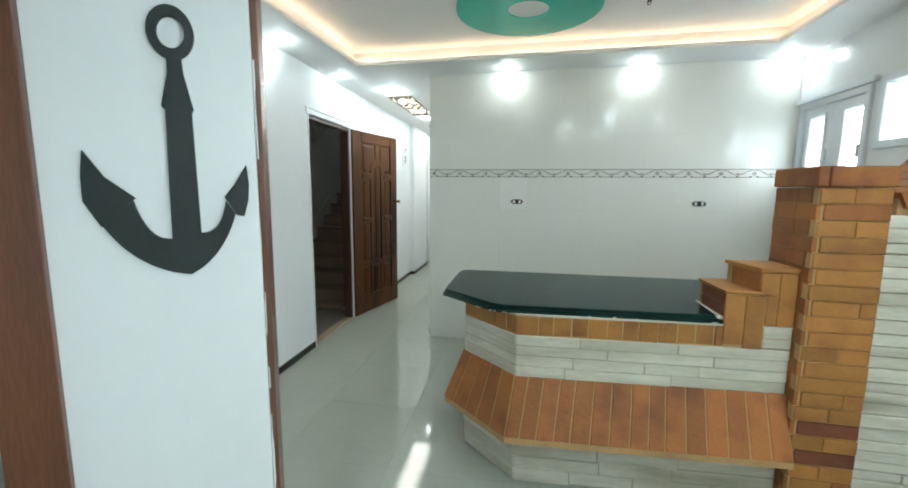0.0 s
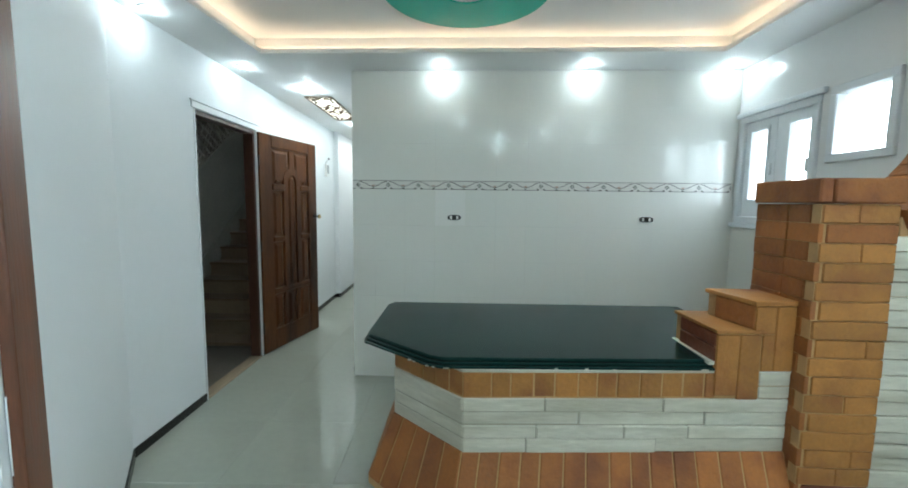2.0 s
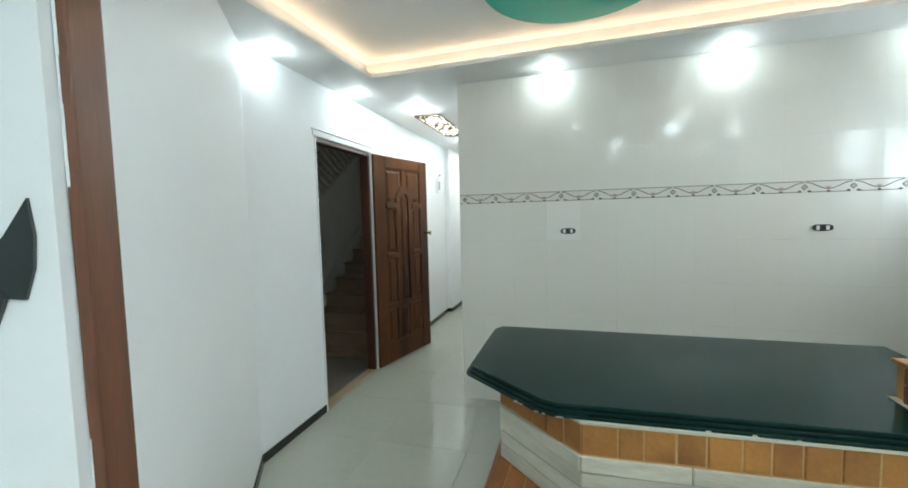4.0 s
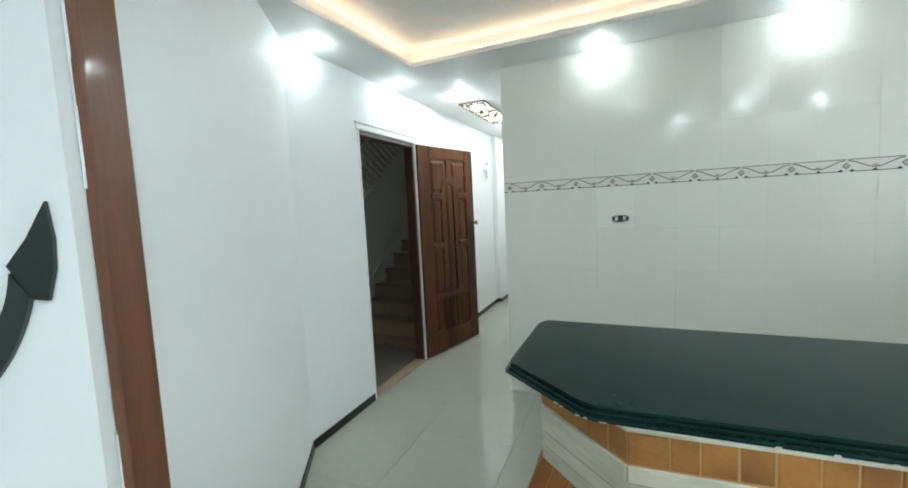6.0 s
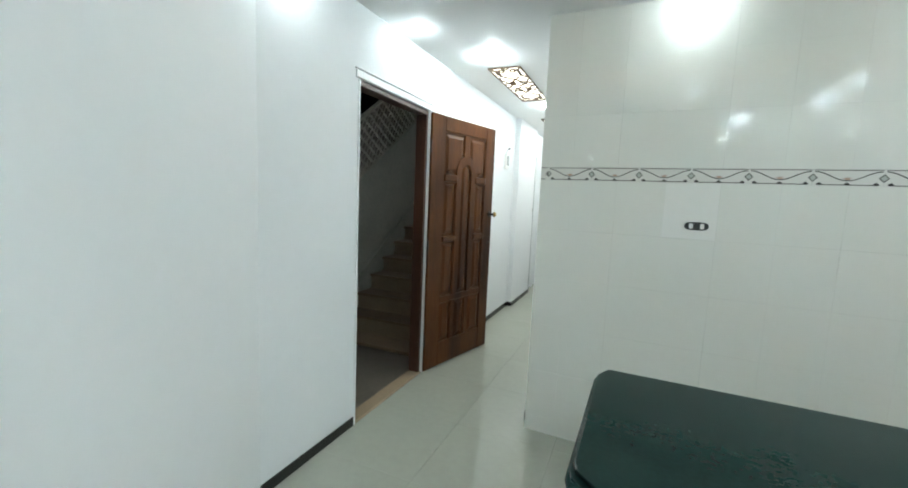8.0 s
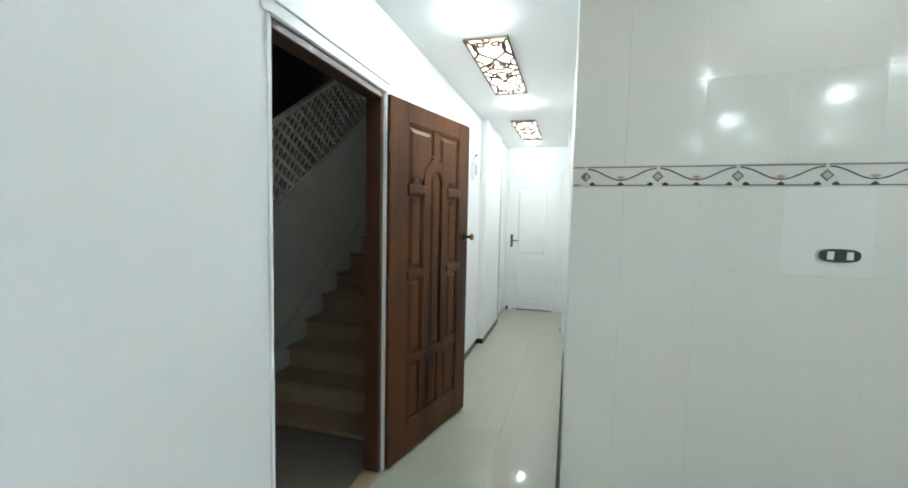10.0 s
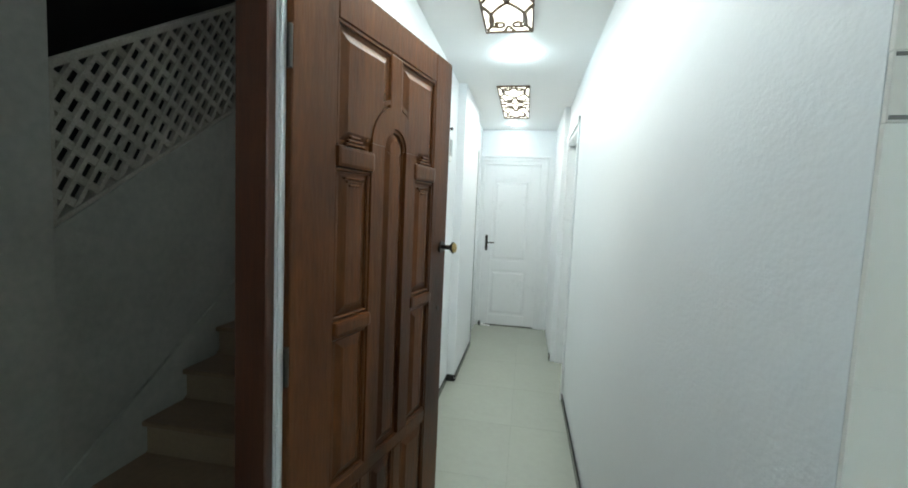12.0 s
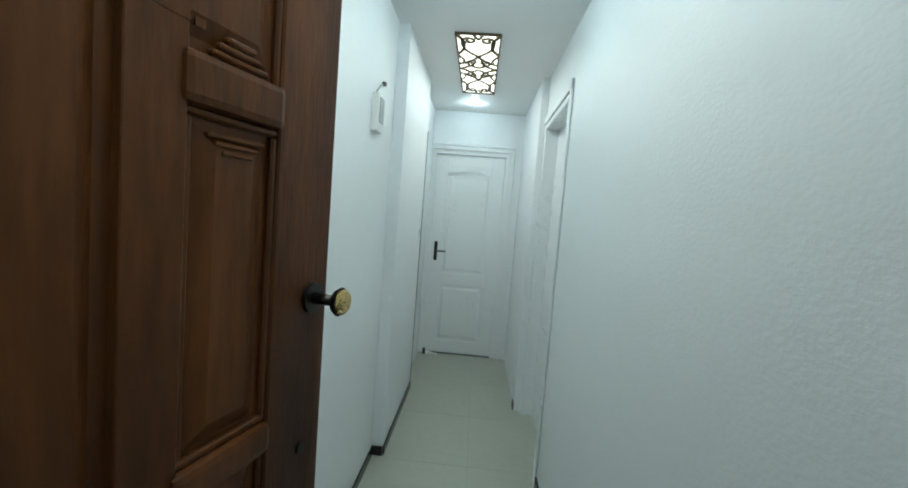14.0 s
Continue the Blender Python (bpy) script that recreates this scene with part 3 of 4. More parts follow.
arch = thing("brick_arch", "ring of orange bricks round the arched opening", "arch")
for i in range(22):
    a0, a1 = radians(-66 + 127 * i / 22) + 0.005, radians(-66 + 127 * (i + 1) / 22) - 0.005
    part("brick", ring(AR - 0.010, AR + RING, -0.252, 0.022, 3, Matrix(((1, 0, 0, AX), (0, 0, -1, 2.245), (0, 1, 0, AZ), (0, 0, 0, 1))), None, a0, a1 - a0), BRICK, arch)
stones = thing("stone_cladding", "strips of white split stone on the arched wall", "stone cladding")
rng = random.Random(12)
z = 0.0
while z < 2.44:
    h = rng.choice((0.045, 0.052, 0.06))
    x = PX1 + 0.012
    # the strip starts where the brick ring leaves off
    dz = z + h / 2 - AZ
    if abs(dz) < AR + RING + 0.004 and z > 1.30:
        x = max(x, AX + math.sqrt((AR + RING + 0.004) ** 2 - dz * dz))
    while x < RIGHT_X - 0.02:
        w = min(rng.uniform(0.18, 0.42), RIGHT_X - x)
        part("stone", box(x + 0.001, x + w - 0.001, 2.245 - rng.uniform(0.012, 0.024), 2.25, z + 0.0015, z + h - 0.0015, 0.003), STONE, stones)
        x += w
    z += h

# ---------------------------------------------------------------- wood trims and the anchor
t = thing("wooden_casing", "varnished red-brown wooden casing board on the pier corner", "wood trim", "pier casings")
part("board", prism([splay(PIER - 0.09, NIB + 0.001), splay(PIER - 0.004, NIB + 0.001), splay(PIER - 0.004, 0.070), splay(PIER - 0.09, 0.082)], 0, CEIL - 0.002, 0.004), TRIM_WOOD, t)
# paint run over the board's edge, uneven along its height
rng = random.Random(31)
z = 0.0
while z < CEIL - 0.12:
    h = rng.uniform(0.05, 0.16)
    if rng.random() < 0.45:
        w = rng.uniform(0.002, 0.006)
        part("paint_run", prism([splay(PIER - 0.003, NIB + 0.002), splay(PIER - 0.0015, NIB + 0.002), splay(PIER - 0.0015, NIB + 0.002 + w), splay(PIER - 0.003, NIB + 0.002 + w)], z, z + h, 0.0006), PAINT, t, "white paint run over the edge")
    z += h
t = thing("wooden_casing", "varnished red-brown wooden casing board on the pier edge", "wood trim", "pier casings")
part("board", prism([splay(FACE + 0.001, -0.453), splay(FACE + 0.001, -0.585), splay(FACE + 0.027, -0.585), splay(FACE + 0.027, -0.453)], 0, CEIL - 0.002, 0.004), TRIM_WOOD, t)

# anchor axes: local x to the pier's free side, local y up, local z out of the face
o = splay(FACE, 0.013)
ANC = Matrix(((-E_NOR.x * 0.989, 0, E_DIR.x, o[0]), (-E_NOR.y * 0.989, 0, E_DIR.y, o[1]), (0, 0.989, 0, 0.0161), (0, 0, 0, 1)))
bm = bmesh.new()
T = 0.012
ring(0.034, 0.058, 0.0005, T, 40, ANC @ Matrix.Translation((0.158, 1.856, 0)) @ Matrix.Diagonal((0.95, 1.22, 1, 1)), bm)
prism([(0.172, 1.80), (0.172, 1.75), (0.192, 1.66), (0.183, 1.65), (0.190, 1.285), (0.118, 1.285), (0.121, 1.645), (0.116, 1.655), (0.135, 1.75), (0.138, 1.80)], 0.001, T - 0.0005, 0, ANC, bm)
# the crown: two arms swept up from the foot


def bow(p, c, q, n=12):
    """Points of a bent line from p to q, pulled towards c."""
    return [tuple((1 - u) ** 2 * a + 2 * u * (1 - u) * b + u * u * d for a, b, d in zip(p, c, q)) for u in (i / n for i in range(n + 1))]


crown = bow((0.149, 1.186), (0.280, 1.205), (0.348, 1.335)) + bow((0.275, 1.40), (0.248, 1.285), (0.189, 1.293)) + bow((0.120, 1.308), (0.066, 1.30), (0.050, 1.40)) + bow((0.026, 1.362), (0.062, 1.235), (0.1485, 1.1865))
prism(crown, 0.0015, T - 0.001, 0, ANC, bm)
prism([(0.269, 1.408), (0.350, 1.330), (0.385, 1.40), (0.384, 1.47), (0.376, 1.533), (0.335, 1.465)], 0.0025, T - 0.002, 0, ANC, bm)
prism([(0.053, 1.411), (0.022, 1.357), (0.003, 1.354), (-0.010, 1.40), (-0.014, 1.45), (-0.009, 1.507), (0.022, 1.452)], 0.0025, T - 0.002, 0, ANC, bm)
tagged(mesh_object("anchor_decoration", bm, ANCHOR), "flat black anchor cut-out mounted on the white pier", "wall decoration")

# ---------------------------------------------------------------- stair door
frame_ob = thing("door_1", "dark red-brown wooden door frame in the white wall", "door frame", kind="structure")
LY0, LY1 = DOOR_Y0, DOOR_Y1
part("jamb", box(-0.09, -0.004, LY1 - 0.035, LY1 - 0.002, 0.012, DOOR_H - 0.035, 0.003, COR), JAMB_WOOD, frame_ob)
part("jamb", box(-0.09, -0.03, LY0 + 0.002, LY0 + 0.03, 0.012, DOOR_H - 0.035, 0.003, COR), JAMB_WOOD, frame_ob)
part("head", box(-0.09, -0.004, LY0 + 0.002, LY1 - 0.002, DOOR_H - 0.035, DOOR_H - 0.002, 0.003, COR), JAMB_WOOD, frame_ob)
part("threshold", box(-0.095, 0.004, LY0 + 0.001, LY1 - 0.001, -0.01, 0.012, 0.004, COR), STAIR_STONE, frame_ob, "pale stone threshold")
part("casing", box(0.001, 0.012, LY0 - 0.045, LY1 + 0.03, DOOR_H, DOOR_H + 0.046, 0.004, COR), WHITE_GLOSS, frame_ob, "white head casing")
part("casing_lip", box(0.001, 0.018, LY0 - 0.055, LY1 + 0.04, DOOR_H + 0.046, DOOR_H + 0.056, 0.003, COR), WHITE_GLOSS, frame_ob, "white head lip")
part("casing", box(0.001, 0.010, LY1 + 0.001, LY1 + 0.024, 0.0, DOOR_H, 0.003, COR), WHITE_GLOSS, frame_ob, "white hinge-side casing")
part("casing", box(0.001, 0.008, LY0 - 0.02, LY0 - 0.001, 0.0, DOOR_H, 0.003, COR), WHITE_GLOSS, frame_ob, "white lock-side casing")


def moulding_rect(x0, x1, z0, z1, w, y0, y1, m, bm):
    """Four mitred strips round a rectangle in the xz plane."""
    box(x0, x1, y0, y1, z1 - w, z1, 0.003, m, bm)
    box(x0, x1, y0, y1, z0, z0 + w, 0.003, m, bm)
    box(x0, x0 + w, y0, y1, z0 + w, z1 - w, 0.003, m, bm)
    box(x1 - w, x1, y0, y1, z0 + w, z1 - w, 0.003, m, bm)
    return bm


def raised(x0, x1, z0, z1, lift, bm=None, slope=0.022):
    """A fielded panel: a flat field with sloping borders, standing out of the leaf in -y."""
    one = bmesh.new()
    a = [one.verts.new((x, 0, z)) for x, z in ((x0, z0), (x1, z0), (x1, z1), (x0, z1))]
    b = [one.verts.new((x, -lift, z)) for x, z in ((x0 + slope, z0 + slope), (x1 - slope, z0 + slope), (x1 - slope, z1 - slope), (x0 + slope, z1 - slope))]
    one.faces.new(a)
    one.faces.new(b)
    for i in range(4):
        one.faces.new((a[i], a[(i + 1) % 4], b[(i + 1) % 4], b[i]))
    return joined(one, None, bm)


# leaf axes: local x from the hinge to the free edge, local -y towards the room, z up
hinge, free = Vector((*cor(0.030, 1.585), 0)), Vector((*cor(0.250, 2.447), 0))
angle = math.degrees(math.atan2(free.y - hinge.y, free.x - hinge.x))
LW, LH, LT = (free - hinge).length, 2.05, 0.042
leaf = thing("panelled_door", "dark brown carved wooden door standing wide open", "door", at=pose(hinge.x, hinge.y, 0.012, 0, 0, angle))


def zz(f):
    return LH * (1 - f)


part("panel_board", box(0.05, LW - 0.05, 0.012, LT - 0.012, 0.05, LH - 0.05), DOOR_WOOD, leaf)
S0, S1 = 0.163, 0.750                            # inner edges of the stiles
C0, C1 = 0.325, 0.600                            # outer edges of the arched band
CM, AW, BAND, AF = (C0 + C1) / 2, (C1 - C0) / 2, 0.070, 0.206
part("stile", box(0, S0, 0, LT, 0, LH, 0.003), DOOR_WOOD, leaf)
part("stile", box(S1, LW, 0, LT, 0, LH, 0.003), DOOR_WOOD, leaf)
for f0, f1 in ((0.0, 0.055), (0.714, 0.738), (0.905, 1.0)):
    part("rail", box(S0, S1, 0.0005, LT - 0.0005, zz(f1), zz(f0), 0.004), DOOR_WOOD, leaf)
for f0, f1 in ((0.220, 0.250), (0.466, 0.489)):
    part("rail", box(S0 - 0.002, C0 + 0.01, -0.010, LT - 0.001, zz(f1), zz(f0), 0.011, None, None, 2), DOOR_WOOD, leaf)
    part("rail", box(C1 - 0.01, S1 + 0.002, -0.010, LT - 0.001, zz(f1), zz(f0), 0.011, None, None, 2), DOOR_WOOD, leaf)
# the band round the arched middle panel, and the muntins above and below it
for x0, x1 in ((C0, C0 + BAND), (C1 - BAND, C1)):
    part("muntin", box(x0, x1, -0.002, LT - 0.0015, zz(0.714), zz(AF), 0.0015, None, None, 1), DOOR_WOOD, leaf)
part("muntin", box(CM - 0.036, CM + 0.036, 0.0015, LT - 0.0015, zz(AF - 0.055), zz(0.055), 0.006, None, None, 2), DOOR_WOOD, leaf)
for x in (0.340, 0.540):
    part("muntin", box(x - 0.028, x + 0.028, 0.0015, LT - 0.0015, zz(0.905), zz(0.738), 0.005), DOOR_WOOD, leaf)
up = Matrix(((1, 0, 0, 0), (0, 0, -1, 0), (0, 1, 0, 0), (0, 0, 0, 1)))     # flat outline to the leaf's face
ARCH = Matrix.Translation((CM, 0, zz(AF))) @ up
part("arch_moulding", ring(AW - BAND, AW, -LT + 0.002, 0.002, 28, ARCH, None, 0, math.pi), DOOR_WOOD, leaf, "arched moulding")
part("arch_rim", ring(AW + 0.010, AW + 0.024, -0.02, -0.003, 28, ARCH, None, 0.0, math.pi), DOOR_WOOD, leaf, "stepped outer arch rim")
part("arch_bead", ring(AW - BAND - 0.012, AW - BAND, -0.02, -0.004, 24, ARCH, None, 0.0, math.pi), DOOR_WOOD, leaf, "thin inner arch bead")


def field(x0, x1, f0, f1, lift=0.011, slope=0.026):
    """A fielded panel let into the leaf's face."""
    p = part("raised_panel", raised(x0, x1, zz(f1), zz(f0), lift, None, slope), DOOR_WOOD, leaf)
    p.location.y = 0.0125
    return p


for x0, x1 in ((S0 + 0.022, C0 - 0.016), (C1 + 0.016, S1 - 0.022)):
    field(x0, x1, 0.258, 0.458)
    field(x0, x1, 0.497, 0.706)
for x0, x1 in ((S0 + 0.020, CM - 0.052), (CM + 0.052, S1 - 0.020)):
    field(x0, x1, 0.066, 0.212)
BAYS = ((S0, 0.312), (0.368, 0.512), (0.568, S1))
for x0, x1 in BAYS:
    field(x0 + 0.016, x1 - 0.016, 0.746, 0.897)
field(C0 + BAND + 0.016, C1 - BAND - 0.016, AF, 0.704, 0.011, 0.020)
p = part("raised_panel", cylinder(AW - BAND - 0.016, AW - BAND - 0.036, 0, 0.0108, 40, ARCH), DOOR_WOOD, leaf, "rounded panel head")
p.location.y = 0.0125
# mouldings let into each frame opening
bm = bmesh.new()
for f0, f1 in ((0.250, 0.466), (0.489, 0.714)):
    for x0, x1 in ((S0, C0), (C1, S1)):
        moulding_rect(x0, x1, zz(f1), zz(f0), 0.011, 0.003, 0.0135, None, bm)
for x0, x1 in BAYS:
    moulding_rect(x0, x1, zz(0.905), zz(0.738), 0.009, 0.003, 0.0135, None, bm)
for x0, x1, x2, x3 in ((S0, S0 + 0.011, S0, CM - 0.036), (S1 - 0.011, S1, CM + 0.036, S1)):
    box(x0, x1, 0.003, 0.0135, zz(0.220), zz(0.060), 0.003, None, bm)
    box(x2, x3, 0.003, 0.0135, zz(0.060), zz(0.055), 0.002, None, bm)
part("panel_moulding", bm, DOOR_WOOD, leaf, "thin stepped moulding")
# stepped fans at the panel ends, above and below the upper rails
for c in ((S0 + C0) / 2, (C1 + S1) / 2):
    for k in range(3):
        w = 0.046 - 0.011 * k
        part("flute", box(c - w, c + w, -0.004, 0.010, zz(0.219) + 0.011 * k, zz(0.219) + 0.009 + 0.011 * k, 0.003), DOOR_WOOD, leaf)
        part("flute", box(c - w, c + w, -0.002, 0.010, zz(0.254) - 0.024 - 0.010 * k, zz(0.254) - 0.017 - 0.010 * k, 0.002), DOOR_WOOD, leaf)
# ironmongery
for z in (0.25, 1.02, 1.80):
    h = part("hinge", cylinder(0.007, 0.007, z - 0.05, z + 0.05, 12, Matrix.Translation((-0.008, 0.002, 0))), DARK_METAL, leaf, "dark steel hinge")
KZ = 1.272
knob = part("knob", cylinder(0.026, 0.026, 0, 0.008, 24, Matrix.Translation((LW - 0.045, 0.0, KZ)) @ pose(0, 0, 0, 90, 0, 0)), DARK_METAL, leaf, "dark round rose and knob")
part("neck", cylinder(0.011, 0.009, 0.006, 0.05, 20, Matrix.Translation((LW - 0.045, 0.0, KZ)) @ pose(0, 0, 0, 90, 0, 0)), DARK_METAL, knob, smooth=True)
part("knob_head", cylinder(0.018, 0.027, 0.048, 0.062, 24, Matrix.Translation((LW - 0.045, 0.0, KZ)) @ pose(0, 0, 0, 90, 0, 0), None, 0.004), DARK_METAL, knob)
part("knob_face", cylinder(0.024, 0.017, 0.062, 0.071, 24, Matrix.Translation((LW - 0.045, 0.0, KZ)) @ pose(0, 0, 0, 90, 0, 0), None, 0.003), BRASS, knob, "yellow brass face")
part("edge_plate", box(LW - 0.001, LW + 0.002, 0.010, 0.032, KZ - 0.10, KZ + 0.06, 0.001), STEEL, leaf, "steel lock plate")
part("keyhole", cylinder(0.010, 0.010, 0, 0.004, 16, Matrix.Translation((LW - 0.055, 0.0, 1.005)) @ pose(0, 0, 0, 90, 0, 0)), DARK_METAL, leaf, "dark keyhole cover")

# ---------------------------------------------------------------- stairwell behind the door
# enclosure of the stairwell, its darkness put into the wall colour
structure("wall_stair_far", box(-2.45, -2.3, -0.1, 6.4, 0, 3.8, 0, COR), SHADE_PLASTER, "plastered stairwell wall with its shade painted in near black")
structure("wall_stair_near", box(-2.3, -0.10, -0.16, -0.06, 0, 3.8, 0, COR), SHADE_PLASTER, "plastered stairwell wall with its shade painted in near black")
structure("wall_stair_end", box(-2.3, -0.09, 6.2, 6.35, 0, 3.8, 0, COR), SHADE_PLASTER, "plastered stairwell wall with its shade painted in near black")
# ceiling with a made-up gap, so that sky light brightens the stairs
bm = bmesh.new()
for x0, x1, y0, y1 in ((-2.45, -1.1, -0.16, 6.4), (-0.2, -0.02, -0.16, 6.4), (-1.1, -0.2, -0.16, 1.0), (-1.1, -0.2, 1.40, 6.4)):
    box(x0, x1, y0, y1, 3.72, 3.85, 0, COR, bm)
structure("ceiling_stair", bm, SHADE_PLASTER, "stairwell ceiling painted near black, with an added gap for light")
# thin darker sheet laid over the floor tiles inside the stairwell
structure("floor_stair", box(-2.29, -0.097, -0.05, 1.822, -0.005, 0.005, 0.001, COR), STAIR_FLOOR, "dark grey-brown stone floor at the foot of the stairs")
SX, SY, RISE, GOING, FIRST = -1.17, 1.815, 0.165, 0.239, 0.045
stairs = thing("staircase", "dim stone staircase with pale risers and brown treads", "stairs")
for n in range(1, 13):
    y = SY + GOING * (n - 1)
    z = FIRST + RISE * (n - 1)
    step = part("step", box(SX, -0.088, y + 0.012, y + GOING + 0.012, 0 if n < 4 else z - 2 * RISE, z - 0.028, 0, COR), STAIR_STONE, stairs, "pale riser")
    part("tread", box(SX + 0.001, -0.089, y - 0.015, y + GOING + 0.010, z - 0.028, z, 0.006, COR), STAIR_TREAD, step, "brown tread")
YZ = COR @ Matrix(((0, 0, 1, 0), (1, 0, 0, 0), (0, 1, 0, 0), (0, 0, 0, 1)))      # outline in (along, up), drawn across
SLOPE, L0, LZ = 0.68, 1.935, 1.300
parapet = thing("stair_parapet", "grey plaster stair parapet with a pierced diamond lattice", "balustrade")
part("wall", prism([(L0, 0), (5.2, 0), (5.2, LZ + SLOPE * (5.2 - L0)), (L0, LZ)], SX - 0.12, SX, 0, YZ), CONCRETE, parapet, "grey plastered wall")
part("stringer", prism([(L0 - 0.24, 0.02), (L0 + 0.1, 0.02), (5.2, 0.12 + SLOPE * (5.2 - L0)), (5.2, 0.29 + SLOPE * (5.2 - L0)), (L0 - 0.24, 0.13)], SX + 0.001, SX + 0.015, 0, YZ), CONCRETE, parapet, "plaster skirting line")
part("pillar", box(SX - 0.75, SX + 0.012, 1.672, L0, 0, 3.71, 0.004, COR), CONCRETE, parapet, "grey plastered pillar")
LATH = 0.61
for off, w in ((0.0, 0.022), (LATH - 0.02, 0.03)):
    part("lattice_edge", prism([(L0, LZ + off), (4.9, LZ + off + SLOPE * (4.9 - L0)), (4.9, LZ + off + w + SLOPE * (4.9 - L0)), (L0, LZ + off + w)], SX - 0.075, SX - 0.01, 0, YZ), LATTICE, parapet)
part("lattice_edge", prism([(L0, LZ), (L0 + 0.028, LZ + 0.018), (L0 + 0.028, LZ + LATH + 0.018), (L0, LZ + LATH)], SX - 0.075, SX - 0.01, 0, YZ), LATTICE, parapet)
PU, PV, BW = 0.090, 0.112, 0.031
for sign in (1, -1):
    for k in range(-7, 42):
        pts = []
        for w in (0.0, LATH):
            pts.append((L0 + k * PU + (w if sign > 0 else LATH - w) * PU / PV, w))
        (ya, wa), (yb, wb) = pts
        lo, hi = 0.0, 1.0
        d = yb - ya
        cut = sorted(((L0 + 0.01 - ya) / d, (4.85 - ya) / d))
        lo, hi = max(lo, cut[0]), min(hi, cut[1])
        if hi - lo < 0.04:
            continue
        p, q = [(ya + d * u, wa + (wb - wa) * u) for u in (lo, hi)]
        quad = [(p[0] - BW / 2, p[1]), (p[0] + BW / 2, p[1]), (q[0] + BW / 2, q[1]), (q[0] - BW / 2, q[1])]
        step_in = 0.0 if sign > 0 else 0.003
        part("lattice_bar", prism([(y, LZ + w + SLOPE * (y - L0)) for y, w in quad], SX - 0.042 + step_in, SX - 0.018 - step_in, 0, YZ), LATTICE, parapet)

# ---------------------------------------------------------------- far white door
door2 = thing("door_2", "closed white panelled door at the corridor end", "door", kind="structure", at=COR @ pose(0.005, 5.90, 0))
part("leaf_board", box(0.045, 0.735, 0.035, 0.07, 0.008, 2.045), WHITE_GLOSS, door2)
for x0, x1, z0, z1 in ((0.045, 0.165, 0.008, 2.045), (0.615, 0.735, 0.008, 2.045), (0.165, 0.615, 0.008, 0.14), (0.165, 0.615, 0.72, 0.84), (0.165, 0.615, 1.93, 2.045)):
    part("rail", box(x0, x1, 0.022, 0.036, z0, z1, 0.003), WHITE_GLOSS, door2)
p = part("raised_panel", raised(0.19, 0.59, 0.165, 0.695, 0.010), WHITE_GLOSS, door2)
p.location.y = 0.035
p = part("raised_panel", raised(0.19, 0.59, 0.865, 1.83, 0.010), WHITE_GLOSS, door2)
p.location.y = 0.035
arcpts = [(0.165 + 0.45 * i / 16, 1.845 + 0.06 * math.sin(math.pi * i / 16) ** 1.5) for i in range(17)]
part("arched_rail", prism(arcpts + [(0.615, 1.931), (0.165, 1.931)], -0.036, -0.0225, 0, up), WHITE_GLOSS, door2)
part("arch_bead", ribbon([(x, y - 0.012) for x, y in arcpts[1:-1]], 0.010, -0.032, -0.018, up), WHITE_GLOSS, door2)
for x0, x1, z0, z1 in ((0.0, 0.045, 0, 2.09), (0.735, 0.78, 0, 2.09), (0.045, 0.735, 2.045, 2.09)):
    part("jamb", box(x0, x1, -0.002, 0.10, z0, z1, 0.003), WHITE_GLOSS, door2)
for x0, x1, z0, z1 in ((-0.045, 0.002, 0, 2.13), (0.778, 0.825, 0, 2.13), (-0.045, 0.825, 2.088, 2.13)):
    part("casing", box(x0, x1, -0.018, -0.0025, z0, z1, 0.004), WHITE_GLOSS, door2)
part("cornice", box(-0.055, 0.835, -0.030, -0.003, 2.131, 2.15, 0.004), WHITE_GLOSS, door2)
# black strip put in for the shade of the gap below the leaf
part("gap_shade", box(0.046, 0.734, 0.012, 0.034, 0.0006, 0.012, 0.002), BLACK_PLASTIC, door2, "dark strip for the shaded gap under the leaf")
plate = part("handle_plate", box(0.085, 0.118, 0.013, 0.0215, 0.965, 1.16, 0.004), DARK_METAL, door2, "black handle plate")
part("lever", box(0.095, 0.205, -0.028, -0.014, 1.058, 1.074, 0.005, None, None, 2), DARK_METAL, plate, "black lever")
part("spindle", cylinder(0.008, 0.008, -0.024, 0.016, 12, Matrix.Translation((0.101, 0, 1.066)) @ pose(0, 0, 0, -90, 0, 0)), DARK_METAL, plate)
stop = thing("door_stop", "small black and white door stop on the floor", "door stop", at=COR @ pose(0.055, 5.86, 0))
part("block", box(0.0, 0.028, -0.02, 0.012, 0.001, 0.06, 0.004), BLACK_PLASTIC, stop, "black block")
part("wedge", prism([(0.03, 0.001), (0.15, 0.001), (0.15, 0.006), (0.03, 0.028)], -0.012, 0.016, 0, Matrix(((1, 0, 0, 0), (0, 0, 1, 0), (0, 1, 0, 0), (0, 0, 0, 1)))), WHITE_PLASTIC, stop, "white wedge")

# side door, closed, set back in its opening
door3 = thing("door_3", "closed white side door set back in the wall", "door", kind="structure", at=COR @ Matrix.Translation((COR_W, 3.95, 0)))
part("leaf_board", box(0.085, 0.12, 0.04, 0.79, 0.008, 2.10), WHITE_GLOSS, door3)
